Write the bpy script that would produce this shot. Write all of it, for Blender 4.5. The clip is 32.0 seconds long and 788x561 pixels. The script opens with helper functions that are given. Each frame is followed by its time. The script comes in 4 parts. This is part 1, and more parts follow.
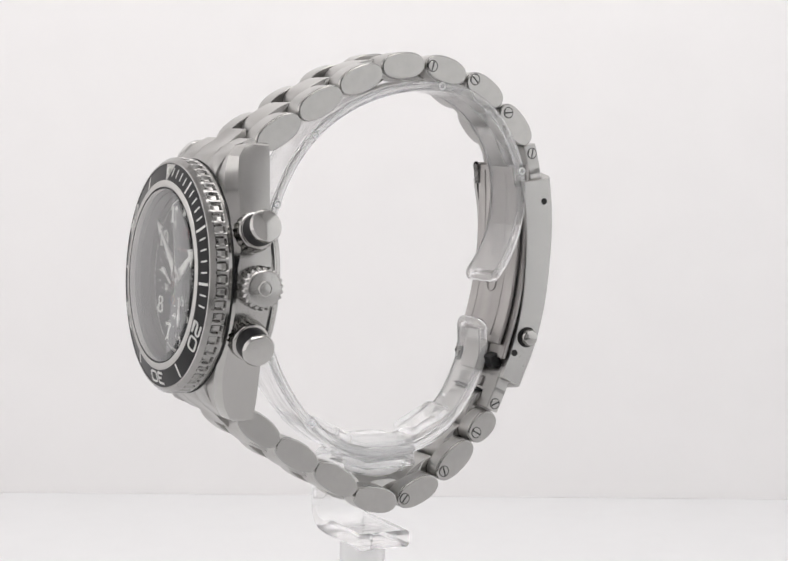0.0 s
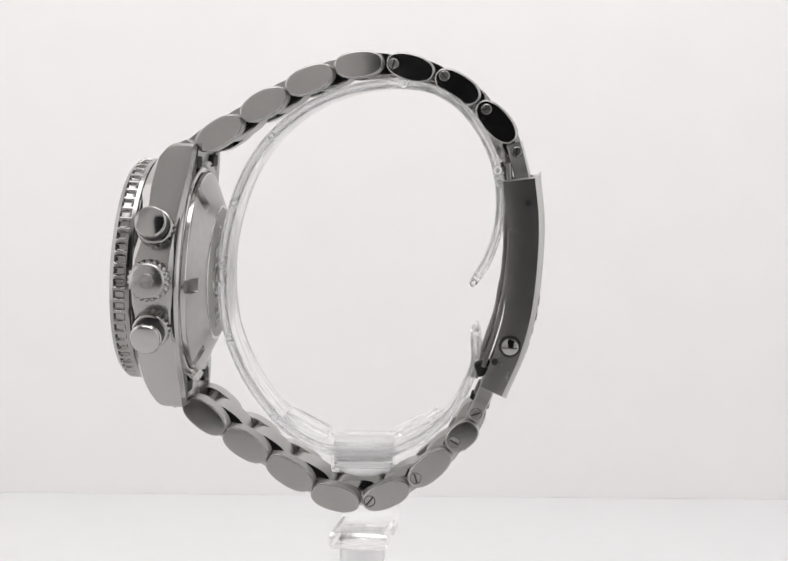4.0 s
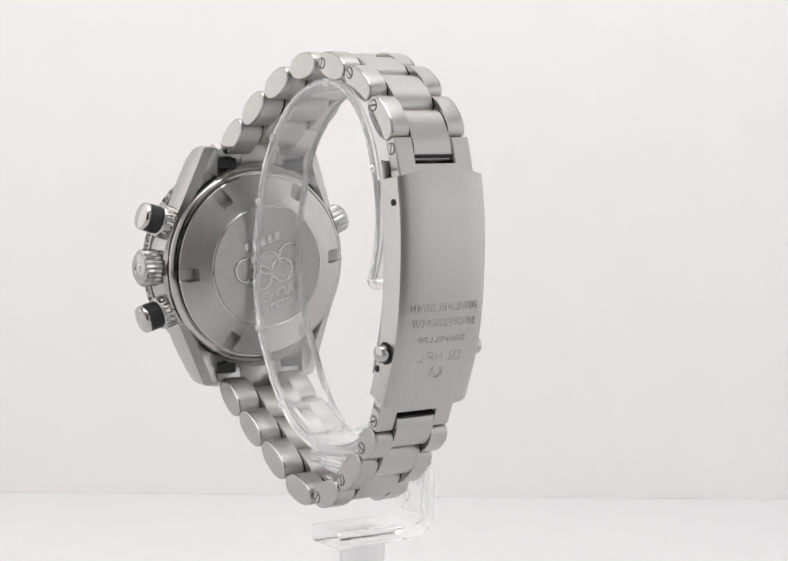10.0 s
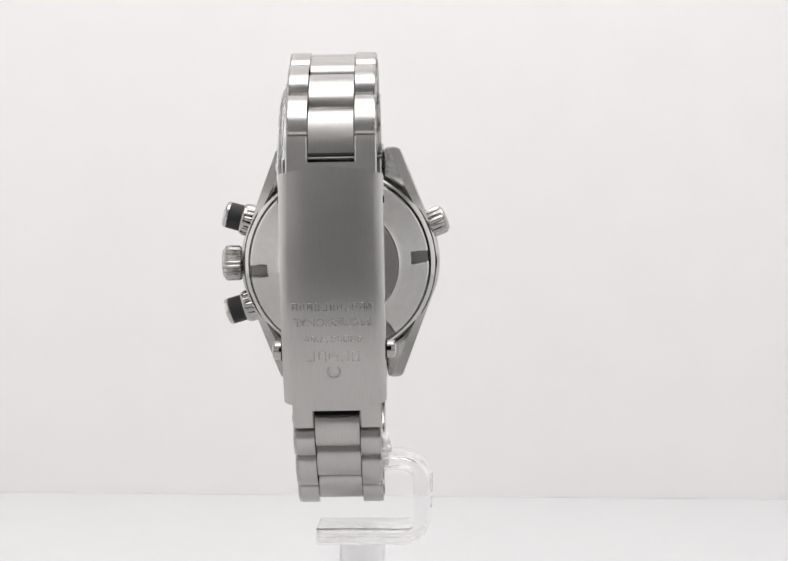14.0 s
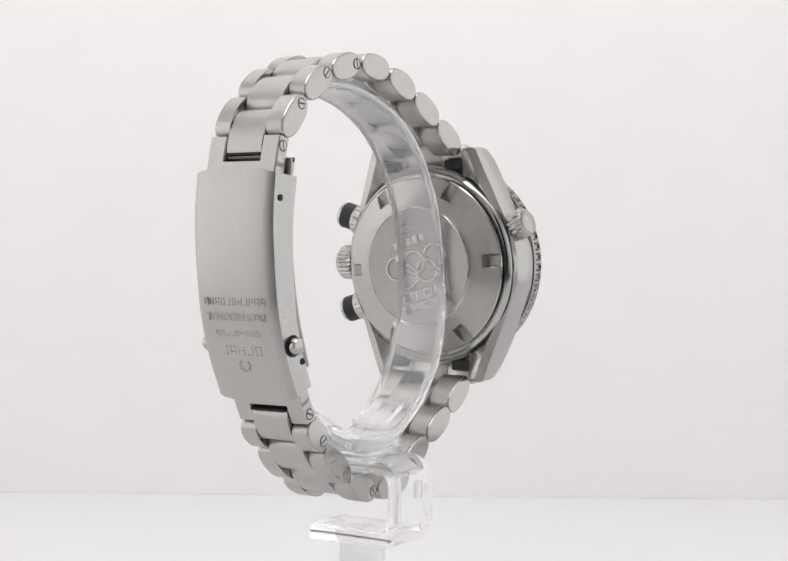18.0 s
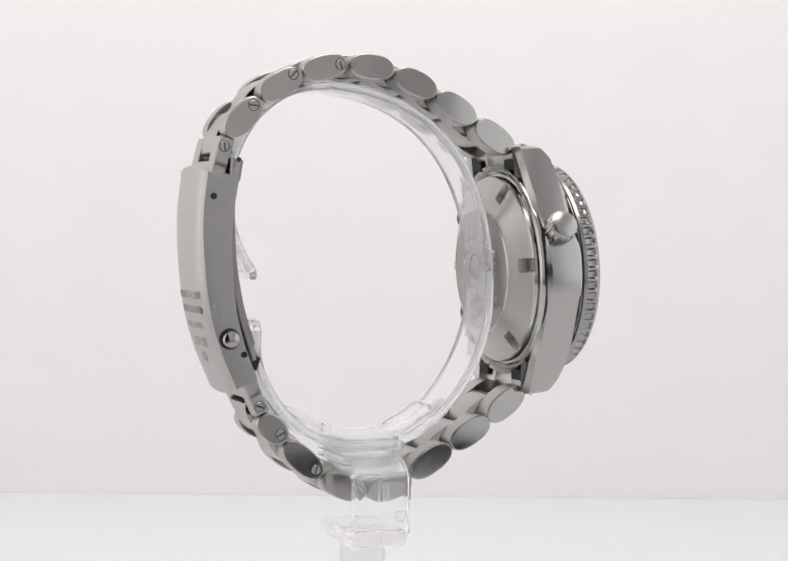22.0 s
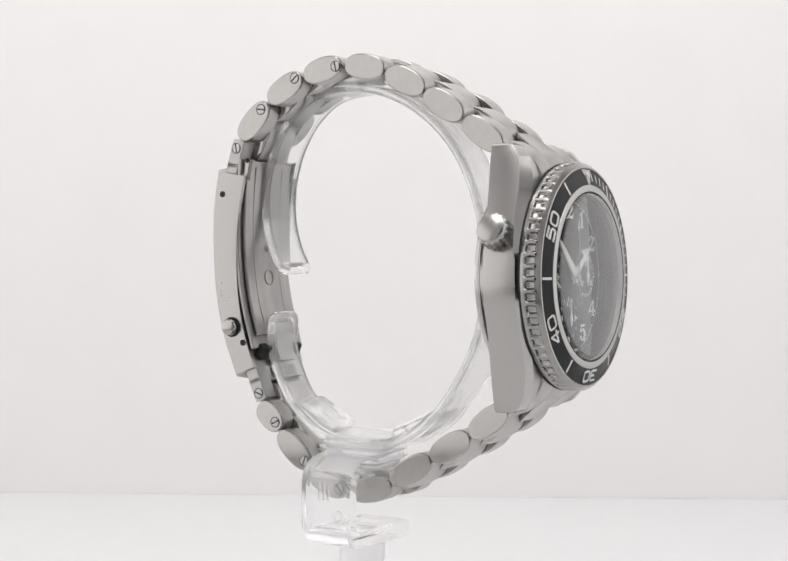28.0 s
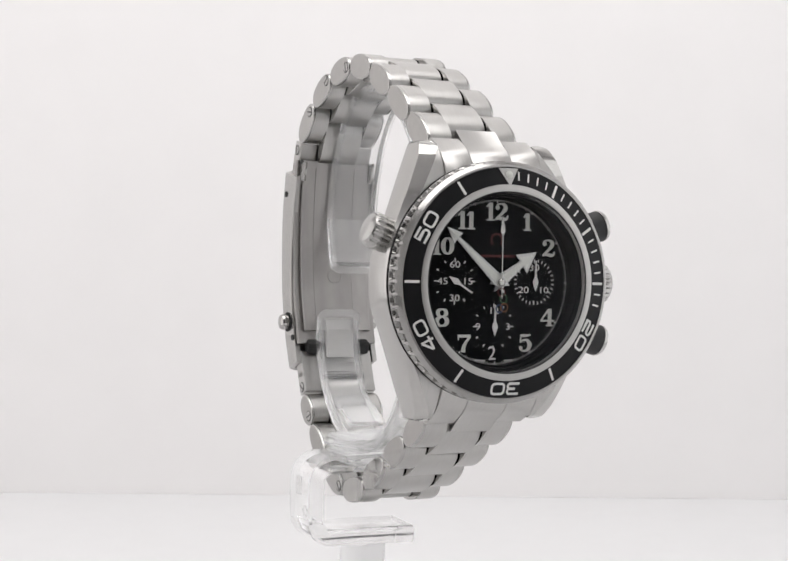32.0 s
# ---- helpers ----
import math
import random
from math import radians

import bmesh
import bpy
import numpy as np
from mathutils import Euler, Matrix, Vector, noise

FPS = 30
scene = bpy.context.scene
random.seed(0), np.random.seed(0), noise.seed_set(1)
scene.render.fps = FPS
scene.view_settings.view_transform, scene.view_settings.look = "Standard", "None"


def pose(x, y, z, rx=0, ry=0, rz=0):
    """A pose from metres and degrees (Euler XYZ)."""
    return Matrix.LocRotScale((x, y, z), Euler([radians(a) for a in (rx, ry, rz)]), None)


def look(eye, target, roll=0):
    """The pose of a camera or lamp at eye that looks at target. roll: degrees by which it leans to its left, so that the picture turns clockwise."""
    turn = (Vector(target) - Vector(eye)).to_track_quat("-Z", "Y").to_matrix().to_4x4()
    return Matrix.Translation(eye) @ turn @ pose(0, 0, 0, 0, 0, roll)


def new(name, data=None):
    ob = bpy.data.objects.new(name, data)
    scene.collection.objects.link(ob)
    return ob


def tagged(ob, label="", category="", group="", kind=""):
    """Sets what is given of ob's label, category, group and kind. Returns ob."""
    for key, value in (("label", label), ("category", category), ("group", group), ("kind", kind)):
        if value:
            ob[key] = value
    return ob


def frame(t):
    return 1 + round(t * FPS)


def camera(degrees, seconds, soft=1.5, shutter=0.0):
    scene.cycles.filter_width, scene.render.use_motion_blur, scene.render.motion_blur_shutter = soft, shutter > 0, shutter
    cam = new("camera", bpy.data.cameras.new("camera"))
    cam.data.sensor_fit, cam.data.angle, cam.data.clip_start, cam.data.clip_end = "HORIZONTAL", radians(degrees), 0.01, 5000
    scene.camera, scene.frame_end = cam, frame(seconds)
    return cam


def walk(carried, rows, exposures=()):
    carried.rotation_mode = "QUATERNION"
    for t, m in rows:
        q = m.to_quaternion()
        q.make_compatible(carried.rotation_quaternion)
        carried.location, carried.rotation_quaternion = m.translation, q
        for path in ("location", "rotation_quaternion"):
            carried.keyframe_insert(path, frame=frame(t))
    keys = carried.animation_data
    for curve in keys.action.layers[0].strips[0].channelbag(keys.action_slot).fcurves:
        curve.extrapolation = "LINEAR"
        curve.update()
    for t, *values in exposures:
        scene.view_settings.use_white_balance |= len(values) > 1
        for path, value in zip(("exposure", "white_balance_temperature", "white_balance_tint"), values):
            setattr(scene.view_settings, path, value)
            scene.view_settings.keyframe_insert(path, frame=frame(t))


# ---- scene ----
MM = 0.001
LIFT = 85.0            # height of the turning axis origin over the floor, mm
START, RATE = 298.19, -8.5285   # the turntable's angle at the start and its speed, degrees a second

# ---- camera: stands still ----
cam = camera(26.504, 32.0, soft=1.6)
EYE = Vector((0.0, -0.2977, 0.09457))
AHEAD = Vector((0.01707, 0.99793, -0.06198))
walk(cam, [(0.0, look(EYE, EYE + AHEAD, 0.70)), (32.0, look(EYE, EYE + AHEAD, 0.70))])

# ---- light: a photo tent with LED panels; the room outside is dim ----
world = bpy.data.worlds.new("dim_room")
world.use_nodes = True
world.node_tree.nodes["Background"].inputs[0].default_value = (0.012, 0.012, 0.013, 1)
scene.world = world
scene.view_settings.exposure = 0.0


def area_lamp(name, watts, sx, sy, m, colour=(1, 0.98, 0.976)):
    data = bpy.data.lights.new(name, "AREA")
    data.shape, data.size, data.size_y, data.energy, data.color = "RECTANGLE", sx, sy, watts, colour
    ob = new(name, data)
    ob.matrix_basis = m
    return ob


area_lamp("led_panel_top", 1.06, 0.34, 0.30, look((0, -0.03, 0.42), (0, 0.194, 0.12)))
area_lamp("led_panel_side", 0.38, 0.54, 0.32, look((-0.316, -0.02, 0.165), (0.0, 0.0, 0.165)), (1, 0.975, 0.975))
area_lamp("led_panel_side", 0.31, 0.54, 0.32, look((0.316, -0.02, 0.165), (0.0, 0.0, 0.165)), (0.97, 0.985, 1))


# ---- materials ----
def material(name, colour, rough=0.4, metal=0.0, **inputs):
    m = bpy.data.materials.new(name)
    m.use_nodes = True
    b = m.node_tree.nodes["Principled BSDF"]
    b.inputs["Base Color"].default_value = (*colour, 1)
    b.inputs["Roughness"].default_value = rough
    b.inputs["Metallic"].default_value = metal
    for key, value in inputs.items():
        b.inputs[key.replace("_", " ")].default_value = value
    return m


def grain(m, scale, stretch, rough, bump=0.0, tone=0.0, distance=0.00004):
    """Fine streaks or grain: two noises in the thing's own space vary gloss, tone and relief."""
    nt = m.node_tree
    b = nt.nodes["Principled BSDF"]
    co = nt.nodes.new("ShaderNodeTexCoord")
    mp = nt.nodes.new("ShaderNodeMapping")
    mp.inputs["Scale"].default_value = stretch
    nt.links.new(co.outputs["Object"], mp.inputs["Vector"])
    fine = nt.nodes.new("ShaderNodeTexNoise")
    fine.inputs["Scale"].default_value = scale
    fine.inputs["Detail"].default_value = 4
    nt.links.new(mp.outputs[0], fine.inputs["Vector"])
    wide = nt.nodes.new("ShaderNodeTexNoise")
    wide.inputs["Scale"].default_value = 130
    nt.links.new(co.outputs["Object"], wide.inputs["Vector"])
    mix = nt.nodes.new("ShaderNodeMath")
    mix.operation = "ADD"
    nt.links.new(fine.outputs["Fac"], mix.inputs[0])
    nt.links.new(wide.outputs["Fac"], mix.inputs[1])
    ran = nt.nodes.new("ShaderNodeMapRange")
    ran.inputs["From Min"].default_value, ran.inputs["From Max"].default_value = 0.6, 1.4
    ran.inputs["To Min"].default_value, ran.inputs["To Max"].default_value = rough
    nt.links.new(mix.outputs[0], ran.inputs["Value"])
    nt.links.new(ran.outputs[0], b.inputs["Roughness"])
    if tone:
        c = b.inputs["Base Color"].default_value[:3]
        ramp = nt.nodes.new("ShaderNodeValToRGB")
        ramp.color_ramp.elements[0].position, ramp.color_ramp.elements[1].position = 0.3, 0.7
        ramp.color_ramp.elements[0].color = (*[v * (1 - tone) for v in c], 1)
        ramp.color_ramp.elements[1].color = (*[min(1, v * (1 + tone)) for v in c], 1)
        nt.links.new(fine.outputs["Fac"], ramp.inputs[0])
        nt.links.new(ramp.outputs[0], b.inputs["Base Color"])
    if bump:
        bp = nt.nodes.new("ShaderNodeBump")
        bp.inputs["Strength"].default_value, bp.inputs["Distance"].default_value = bump, distance
        nt.links.new(fine.outputs["Fac"], bp.inputs["Height"])
        nt.links.new(bp.outputs[0], b.inputs["Normal"])
    return m


def brushed(m, amount):
    """Gloss that spreads across the brushing, which runs round the band's axis."""
    nt = m.node_tree
    tan = nt.nodes.new("ShaderNodeTangent")
    tan.direction_type, tan.axis = "RADIAL", "X"
    b = nt.nodes["Principled BSDF"]
    nt.links.new(tan.outputs[0], b.inputs["Tangent"])
    b.inputs["Anisotropic"].default_value, b.inputs["Anisotropic Rotation"].default_value = amount, 0.25
    return m


BRUSHED = grain(material("brushed_steel", (0.48, 0.472, 0.459), 0.3, 1.0), 900, (9, 0.5, 0.5), (0.31, 0.43), 0.14, 0.05)
brushed(BRUSHED, 0.55)
SATIN = grain(material("satin_steel", (0.44, 0.434, 0.421), 0.3, 1.0), 900, (1, 1, 1), (0.24, 0.28), 0.0, 0.03)
POLISHED = grain(material("polished_steel", (0.44, 0.431, 0.416), 0.08, 1.0), 700, (1, 1, 1), (0.05, 0.11), 0.0, 0.03)
TURNED = grain(material("turned_steel", (0.47, 0.462, 0.448), 0.36, 1.0), 700, (1, 1, 1), (0.34, 0.4), 0.02, 0.04)
DISC = grain(material("dull_back_disc_steel", (0.36, 0.352, 0.34), 0.4, 1.0), 700, (1, 1, 1), (0.36, 0.44), 0.02, 0.05)
BLACK = grain(material("black_enamel", (0.007, 0.007, 0.008), 0.3, Specular_IOR_Level=0.18), 900, (1, 1, 1), (0.29, 0.32))
DIAL = grain(material("black_dial_lacquer", (0.004, 0.004, 0.0045), 0.35, Specular_IOR_Level=0.06), 900, (1, 1, 1), (0.5, 0.53))
# rubber of the pushers; also blackens the caseback groove and crystal edge
RUBBER_AND_LINES = grain(material("black_rubber_and_dark_lines", (0.015, 0.015, 0.016), 0.6), 900, (1, 1, 1), (0.5, 0.7))
POLISHED_PALE = grain(material("silvered_hand", (0.5, 0.5, 0.49), 0.3, 1.0), 900, (1, 1, 1), (0.28, 0.32))
GREEN_INK = grain(material("green_ink", (0.03, 0.1, 0.04), 0.5), 900, (1, 1, 1), (0.45, 0.6))
BLUE_INK = grain(material("blue_ink", (0.035, 0.07, 0.15), 0.5), 900, (1, 1, 1), (0.45, 0.6))
AMBER_INK = grain(material("amber_ink", (0.2, 0.08, 0.03), 0.5), 900, (1, 1, 1), (0.45, 0.6))
WHITE_INK = grain(material("white_ink", (0.72, 0.72, 0.70), 0.5), 900, (1, 1, 1), (0.45, 0.6))
LUME = grain(material("pale_lume", (0.66, 0.67, 0.63), 0.5), 900, (1, 1, 1), (0.45, 0.6), 0.0, 0.04)
RED_INK = grain(material("red_ink", (0.09, 0.006, 0.006), 0.5), 900, (1, 1, 1), (0.45, 0.6))
TABLE = grain(material("dark_tabletop", (0.05, 0.048, 0.045), 0.6), 200, (1, 1, 1), (0.5, 0.7), 0.0, 0.1)
# near-black that paints in the shade of holes, slots and gaps
HOLE_SHADE = material("hole_shade_black", (0.01, 0.01, 0.01), 0.7)
CLOTH = grain(material("white_tent_cloth", (0.72, 0.715, 0.714), 0.9), 400, (1, 1, 1), (0.8, 0.95), 0.1, 0.012, 0.0002)
SWEEP = grain(material("white_backdrop_sheet", (0.845, 0.832, 0.83), 0.6), 60, (1, 1, 1), (0.5, 0.7), 0.03, 0.008, 0.0002)
SHEET = grain(material("pale_floor_sheet", (0.745, 0.745, 0.75), 0.6), 60, (1, 1, 1), (0.5, 0.7), 0.03, 0.008, 0.0002)


def clear_material(name, colour, ior, rough=0.0, clear=1.0, relief=0.0):
    m = bpy.data.materials.new(name)
    m.use_nodes = True
    b = m.node_tree.nodes["Principled BSDF"]
    b.inputs["Base Color"].default_value = (*colour, 1)
    b.inputs["Roughness"].default_value = rough
    b.inputs["IOR"].default_value = ior
    b.inputs["Transmission Weight"].default_value = clear
    if relief:
        nt = m.node_tree
        co, mp, wavy, bp = (nt.nodes.new("ShaderNode" + k) for k in ("TexCoord", "Mapping", "TexNoise", "Bump"))
        mp.inputs["Scale"].default_value = (1, 0.35, 0.35)
        wavy.inputs["Scale"].default_value, wavy.inputs["Detail"].default_value = 420, 2.0
        bp.inputs["Strength"].default_value, bp.inputs["Distance"].default_value = relief, 0.0004
        nt.links.new(co.outputs["Object"], mp.inputs["Vector"])
        nt.links.new(mp.outputs[0], wavy.inputs["Vector"])
        nt.links.new(wavy.outputs[0], bp.inputs["Height"])
        nt.links.new(bp.outputs[0], b.inputs["Normal"])
    return m


ACRYLIC = clear_material("clear_acrylic", (1.0, 1.0, 1.0), 1.3, 0.03, 0.88, 0.15)
RIBBED = clear_material("ribbed_acrylic", (1.0, 1.0, 1.0), 1.28, 0.08, 0.84, 0.4)
EDGE = clear_material("rounded_acrylic_edge", (1.0, 1.0, 1.0), 1.3, 0.03, 0.9)
# steel darkened so that its colour carries the shade of recesses
RECESS_SHADE = grain(material("recess_shade_steel", (0.32, 0.312, 0.3), 0.5, 1.0), 700, (1, 1, 1), (0.4, 0.55))
FLANK = grain(material("linished_steel", (0.45, 0.442, 0.428), 0.25, 1.0), 900, (0.5, 9, 0.4), (0.2, 0.26), 0.02, 0.03)
BLADE = grain(material("dull_blade_steel", (0.36, 0.346, 0.336), 0.35, 1.0), 260, (1, 0.4, 0.4), (0.3, 0.46), 0.02, 0.14)
GRIP = grain(material("worn_polished_steel", (0.35, 0.344, 0.334), 0.2, 1.0), 700, (1, 1, 1), (0.17, 0.22), 0.0, 0.04)
BEVEL = grain(material("lug_bevel_steel", (0.50, 0.492, 0.477), 0.15, 1.0), 700, (1, 1, 1), (0.11, 0.17), 0.0, 0.03)
FROSTED = clear_material("cloudy_acrylic", (0.98, 0.98, 0.98), 1.2, 0.3, 0.62, 0.5)
SLAB = clear_material("layered_acrylic", (1.0, 1.0, 1.0), 1.14, 0.06, 0.86, 0.3)
BENT = clear_material("bent_acrylic", (1.0, 1.0, 1.0), 1.2, 0.04, 0.9, 0.2)


def pane_material(name, ior):
    """Clear coated glass: sees straight through, with gloss that grows towards grazing angles."""
    m = bpy.data.materials.new(name)
    m.use_nodes = True
    nt = m.node_tree
    nt.nodes.remove(nt.nodes["Principled BSDF"])
    clear, gloss, mix = nt.nodes.new("ShaderNodeBsdfTransparent"), nt.nodes.new("ShaderNodeBsdfGlossy"), nt.nodes.new("ShaderNodeMixShader")
    clear.inputs["Color"].default_value = (0.97, 0.97, 0.97, 1)
    gloss.inputs["Roughness"].default_value = 0.02
    if ior > 1:
        lw = nt.nodes.new("ShaderNodeLayerWeight")
        lw.inputs["Blend"].default_value = 0.5
        sq, gain = nt.nodes.new("ShaderNodeMath"), nt.nodes.new("ShaderNodeMath")
        sq.operation, gain.operation, gain.use_clamp = "POWER", "MULTIPLY_ADD", True
        nt.links.new(lw.outputs["Facing"], sq.inputs[0])
        sq.inputs[1].default_value = 3.0
        nt.links.new(sq.outputs[0], gain.inputs[0])
        gain.inputs[1].default_value, gain.inputs[2].default_value = 1.4, ((ior - 1) / (ior + 1)) ** 2
        nt.links.new(gain.outputs[0], mix.inputs[0])
    else:
        mix.inputs[0].default_value = 0.0
    nt.links.new(clear.outputs[0], mix.inputs[1])
    nt.links.new(gloss.outputs[0], mix.inputs[2])
    nt.links.new(mix.outputs[0], nt.nodes["Material Output"].inputs["Surface"])
    return m


CRYSTAL = pane_material("coated_crystal", 1.13)
CRYSTAL_UNDER = pane_material("crystal_underside", 1.0)


# ---- mesh helpers: all shapes are given in millimetres ----
def mesh_of(name, verts, faces, mats, slots=None, smooth=35):
    me = bpy.data.meshes.new(name)
    me.from_pydata([tuple(c * MM for c in v) for v in verts], [], faces)
    for m in (mats if isinstance(mats, (list, tuple)) else [mats]):
        me.materials.append(m)
    if slots:
        me.polygons.foreach_set("material_index", slots)
    bm = bmesh.new()
    bm.from_mesh(me)
    bmesh.ops.recalc_face_normals(bm, faces=bm.faces)
    for f in bm.faces:
        f.smooth = True
    for e in bm.edges:
        if len(e.link_faces) == 2 and e.calc_face_angle(0) > radians(smooth):
            e.smooth = False
    bm.to_mesh(me)
    bm.free()
    return me


def part(name, me, parent, label="", m=None):
    ob = new(name, me)
    ob.parent = parent
    if m is not None:
        ob.matrix_basis = m
    if label:
        tagged(ob, label)
    return ob


def mat_mm(m):
    """A pose whose shift is given in millimetres."""
    m = m.copy()
    m.translation = m.translation * MM
    return m


def loft(rings, cap=True, closed=False):
    """Rings of equally many points joined by quads."""
    n = len(rings[0])
    verts = [tuple(p) for r in rings for p in r]
    faces = []
    k = len(rings)
    for i in range(k if closed else k - 1):
        a, b = i * n, (i + 1) % k * n
        for j in range(n):
            faces.append((a + j, a + (j + 1) % n, b + (j + 1) % n, b + j))
    if cap and not closed:
        faces.append(tuple(range(n)))
        faces.append(tuple(range((k - 1) * n, k * n)))
    return verts, faces


def lathe(profile, n=64, cap=True, wave=None):
    """Turned about the y axis, front at -y: profile of (radius, front); wave(angle) scales or shifts the radius."""
    rings = []
    for r, d in profile:
        ring = []
        for j in range(n):
            a = 2 * math.pi * j / n
            rr = wave(r, d, a) if wave else r
            ring.append((rr * math.cos(a), -d, rr * math.sin(a)))
        rings.append(ring)
    return loft(rings, cap)


def join(*pieces):
    verts, faces = [], []
    for v, f in pieces:
        o = len(verts)
        verts += v
        faces += [tuple(i + o for i in q) for q in f]
    return verts, faces


def move(shape, m):
    v, f = shape
    return [tuple(m @ Vector(p)) for p in v], f


def block(sx, sy, sz, bevel=0.2):
    """A box with chamfered edges round the origin."""
    rings = []
    hx, hy, hz = sx / 2, sy / 2, sz / 2
    b = min(bevel, hx * 0.9, hy * 0.9, hz * 0.9)
    for z, ins in ((-hz, b), (-hz + b, 0), (hz - b, 0), (hz, b)):
        x, y = hx - ins, hy - ins
        c = b
        rings.append([(x - c, -y, z), (x, -y + c, z), (x, y - c, z), (x - c, y, z), (-x + c, y, z), (-x, y - c, z), (-x, -y + c, z), (-x + c, -y, z)])
    return loft(rings)


def torus(R, r, n=40, k=6):
    rings = []
    for i in range(n):
        a = 2 * math.pi * i / n
        rings.append([((R + r * math.cos(b)) * math.cos(a), r * math.sin(b), (R + r * math.cos(b)) * math.sin(a)) for b in (2 * math.pi * q / k for q in range(k))])
    return loft(rings, False, True)


def lens_loop(a, b, power, n=28):
    """A superellipse, half lengths a and b."""
    out = []
    for j in range(n):
        t = 2 * math.pi * j / n
        c, s = math.cos(t), math.sin(t)
        out.append((a * math.copysign(abs(c) ** (2 / power), c), b * math.copysign(abs(s) ** (2 / power), s)))
    return out


# ---- the photo tent ----
def tent():
    deep, wide, high, front, r = 0.194, 0.33, 0.50, -0.322, 0.0002
    prof = []
    for i in range(13):
        a = math.pi / 2 * i / 12
        prof.append((deep - r + r * math.sin(a), r - r * math.cos(a)))
    prof.append((deep, high))
    verts, faces = [], []
    for y, z in prof:
        verts += [(-wide / MM, y / MM, z / MM), (wide / MM, y / MM, z / MM)]
    for i in range(len(prof) - 1):
        faces.append((2 * i, 2 * i + 1, 2 * i + 3, 2 * i + 2))
    o = len(verts)
    for i, (y, z) in enumerate(prof):
        k = min(1.0, i / 12)
        ny, nz = 4 * math.sin(k * math.pi / 2), -4 * math.cos(k * math.pi / 2)
        verts += [(-wide / MM, y / MM + ny, z / MM + nz), (wide / MM, y / MM + ny, z / MM + nz)]
    for i in range(len(prof) - 1):
        faces.append((o + 2 * i, o + 2 * i + 2, o + 2 * i + 3, o + 2 * i + 1))
    ob = new("backdrop", mesh_of("backdrop", verts, faces, SWEEP, smooth=60))
    tagged(ob, "white backdrop sheet of the photo tent behind the stand", kind="structure")
    near, far = -0.245, deep - r
    ground = new("ground", mesh_of("ground", *block(2 * wide / MM, (far - near) / MM, 4, 0.3), SHEET))
    ground.location = (0, (near + far) / 2, -0.002)
    tagged(ground, "pale matt floor sheet of the photo tent under the stand", kind="structure")

    def wall(name, size, at, label):
        ob = new(name, mesh_of(name, *block(size[0] / MM, size[1] / MM, size[2] / MM, 0.5), CLOTH))
        ob.location = at
        tagged(ob, label, kind="structure")

    wall("wall_west", (0.01, deep - front, high), (-wide - 0.006, (deep + front) / 2, high / 2), "white diffusing cloth side of the photo tent")
    wall("wall_east", (0.01, deep - front, high), (wide + 0.006, (deep + front) / 2, high / 2), "white diffusing cloth side of the photo tent")
    wall("ceiling", (2 * wide + 0.03, deep - front + 0.02, 0.01), (0, (deep + front) / 2, high + 0.006), "white cloth ceiling of the photo tent")
    # front cloth in two halves and a header, with a tall opening for the camera
    left, right, top = -0.065, 0.088, 0.33
    for name, x0, x1 in (("wall_south_1", -wide, left), ("wall_south_2", right, wide)):
        wall(name, (x1 - x0, 0.006, high), ((x0 + x1) / 2, front - 0.003, high / 2), "white front cloth of the photo tent beside the opening")
    wall("wall_south_3", (right - left, 0.006, high - top), ((left + right) / 2, front - 0.003, (high + top) / 2), "white front cloth of the photo tent above the opening")
    table = new("floor", mesh_of("floor", *block(1600, 1600, 20, 1), TABLE))
    table.location = (0, 0, -0.0145)
    tagged(table, "dark matt tabletop under the photo tent", kind="structure")


tent()

# ---- the watch ----
watch = tagged(new("wristwatch"), "stainless steel chronograph wristwatch with black dial on clear stand", "watch")
WATCH_TILT = mat_mm(pose(0, 0, LIFT)) , mat_mm(pose(0, 0, 0, 0, 1.6, 0) @ pose(4.85, 0, 0))
HEAD = pose(1.0, -33.2, -7.1, -2.5, 0, 0)
WIDEN = Matrix.Diagonal((1.02, 1, 1.02, 1))   # bezel, crystal and dial against the case


def head_part(name, shape, mats, label="", m=None, parent=None, smooth=35, slots=None):
    mm = HEAD if m is None else HEAD @ m
    return part(name, mesh_of(name, *move(shape, mm), mats, slots, smooth), parent or watch, label)


def front_part(name, shape, mats, label="", m=None, **more):
    return head_part(name, shape, mats, label, m=WIDEN if m is None else WIDEN @ m, **more)


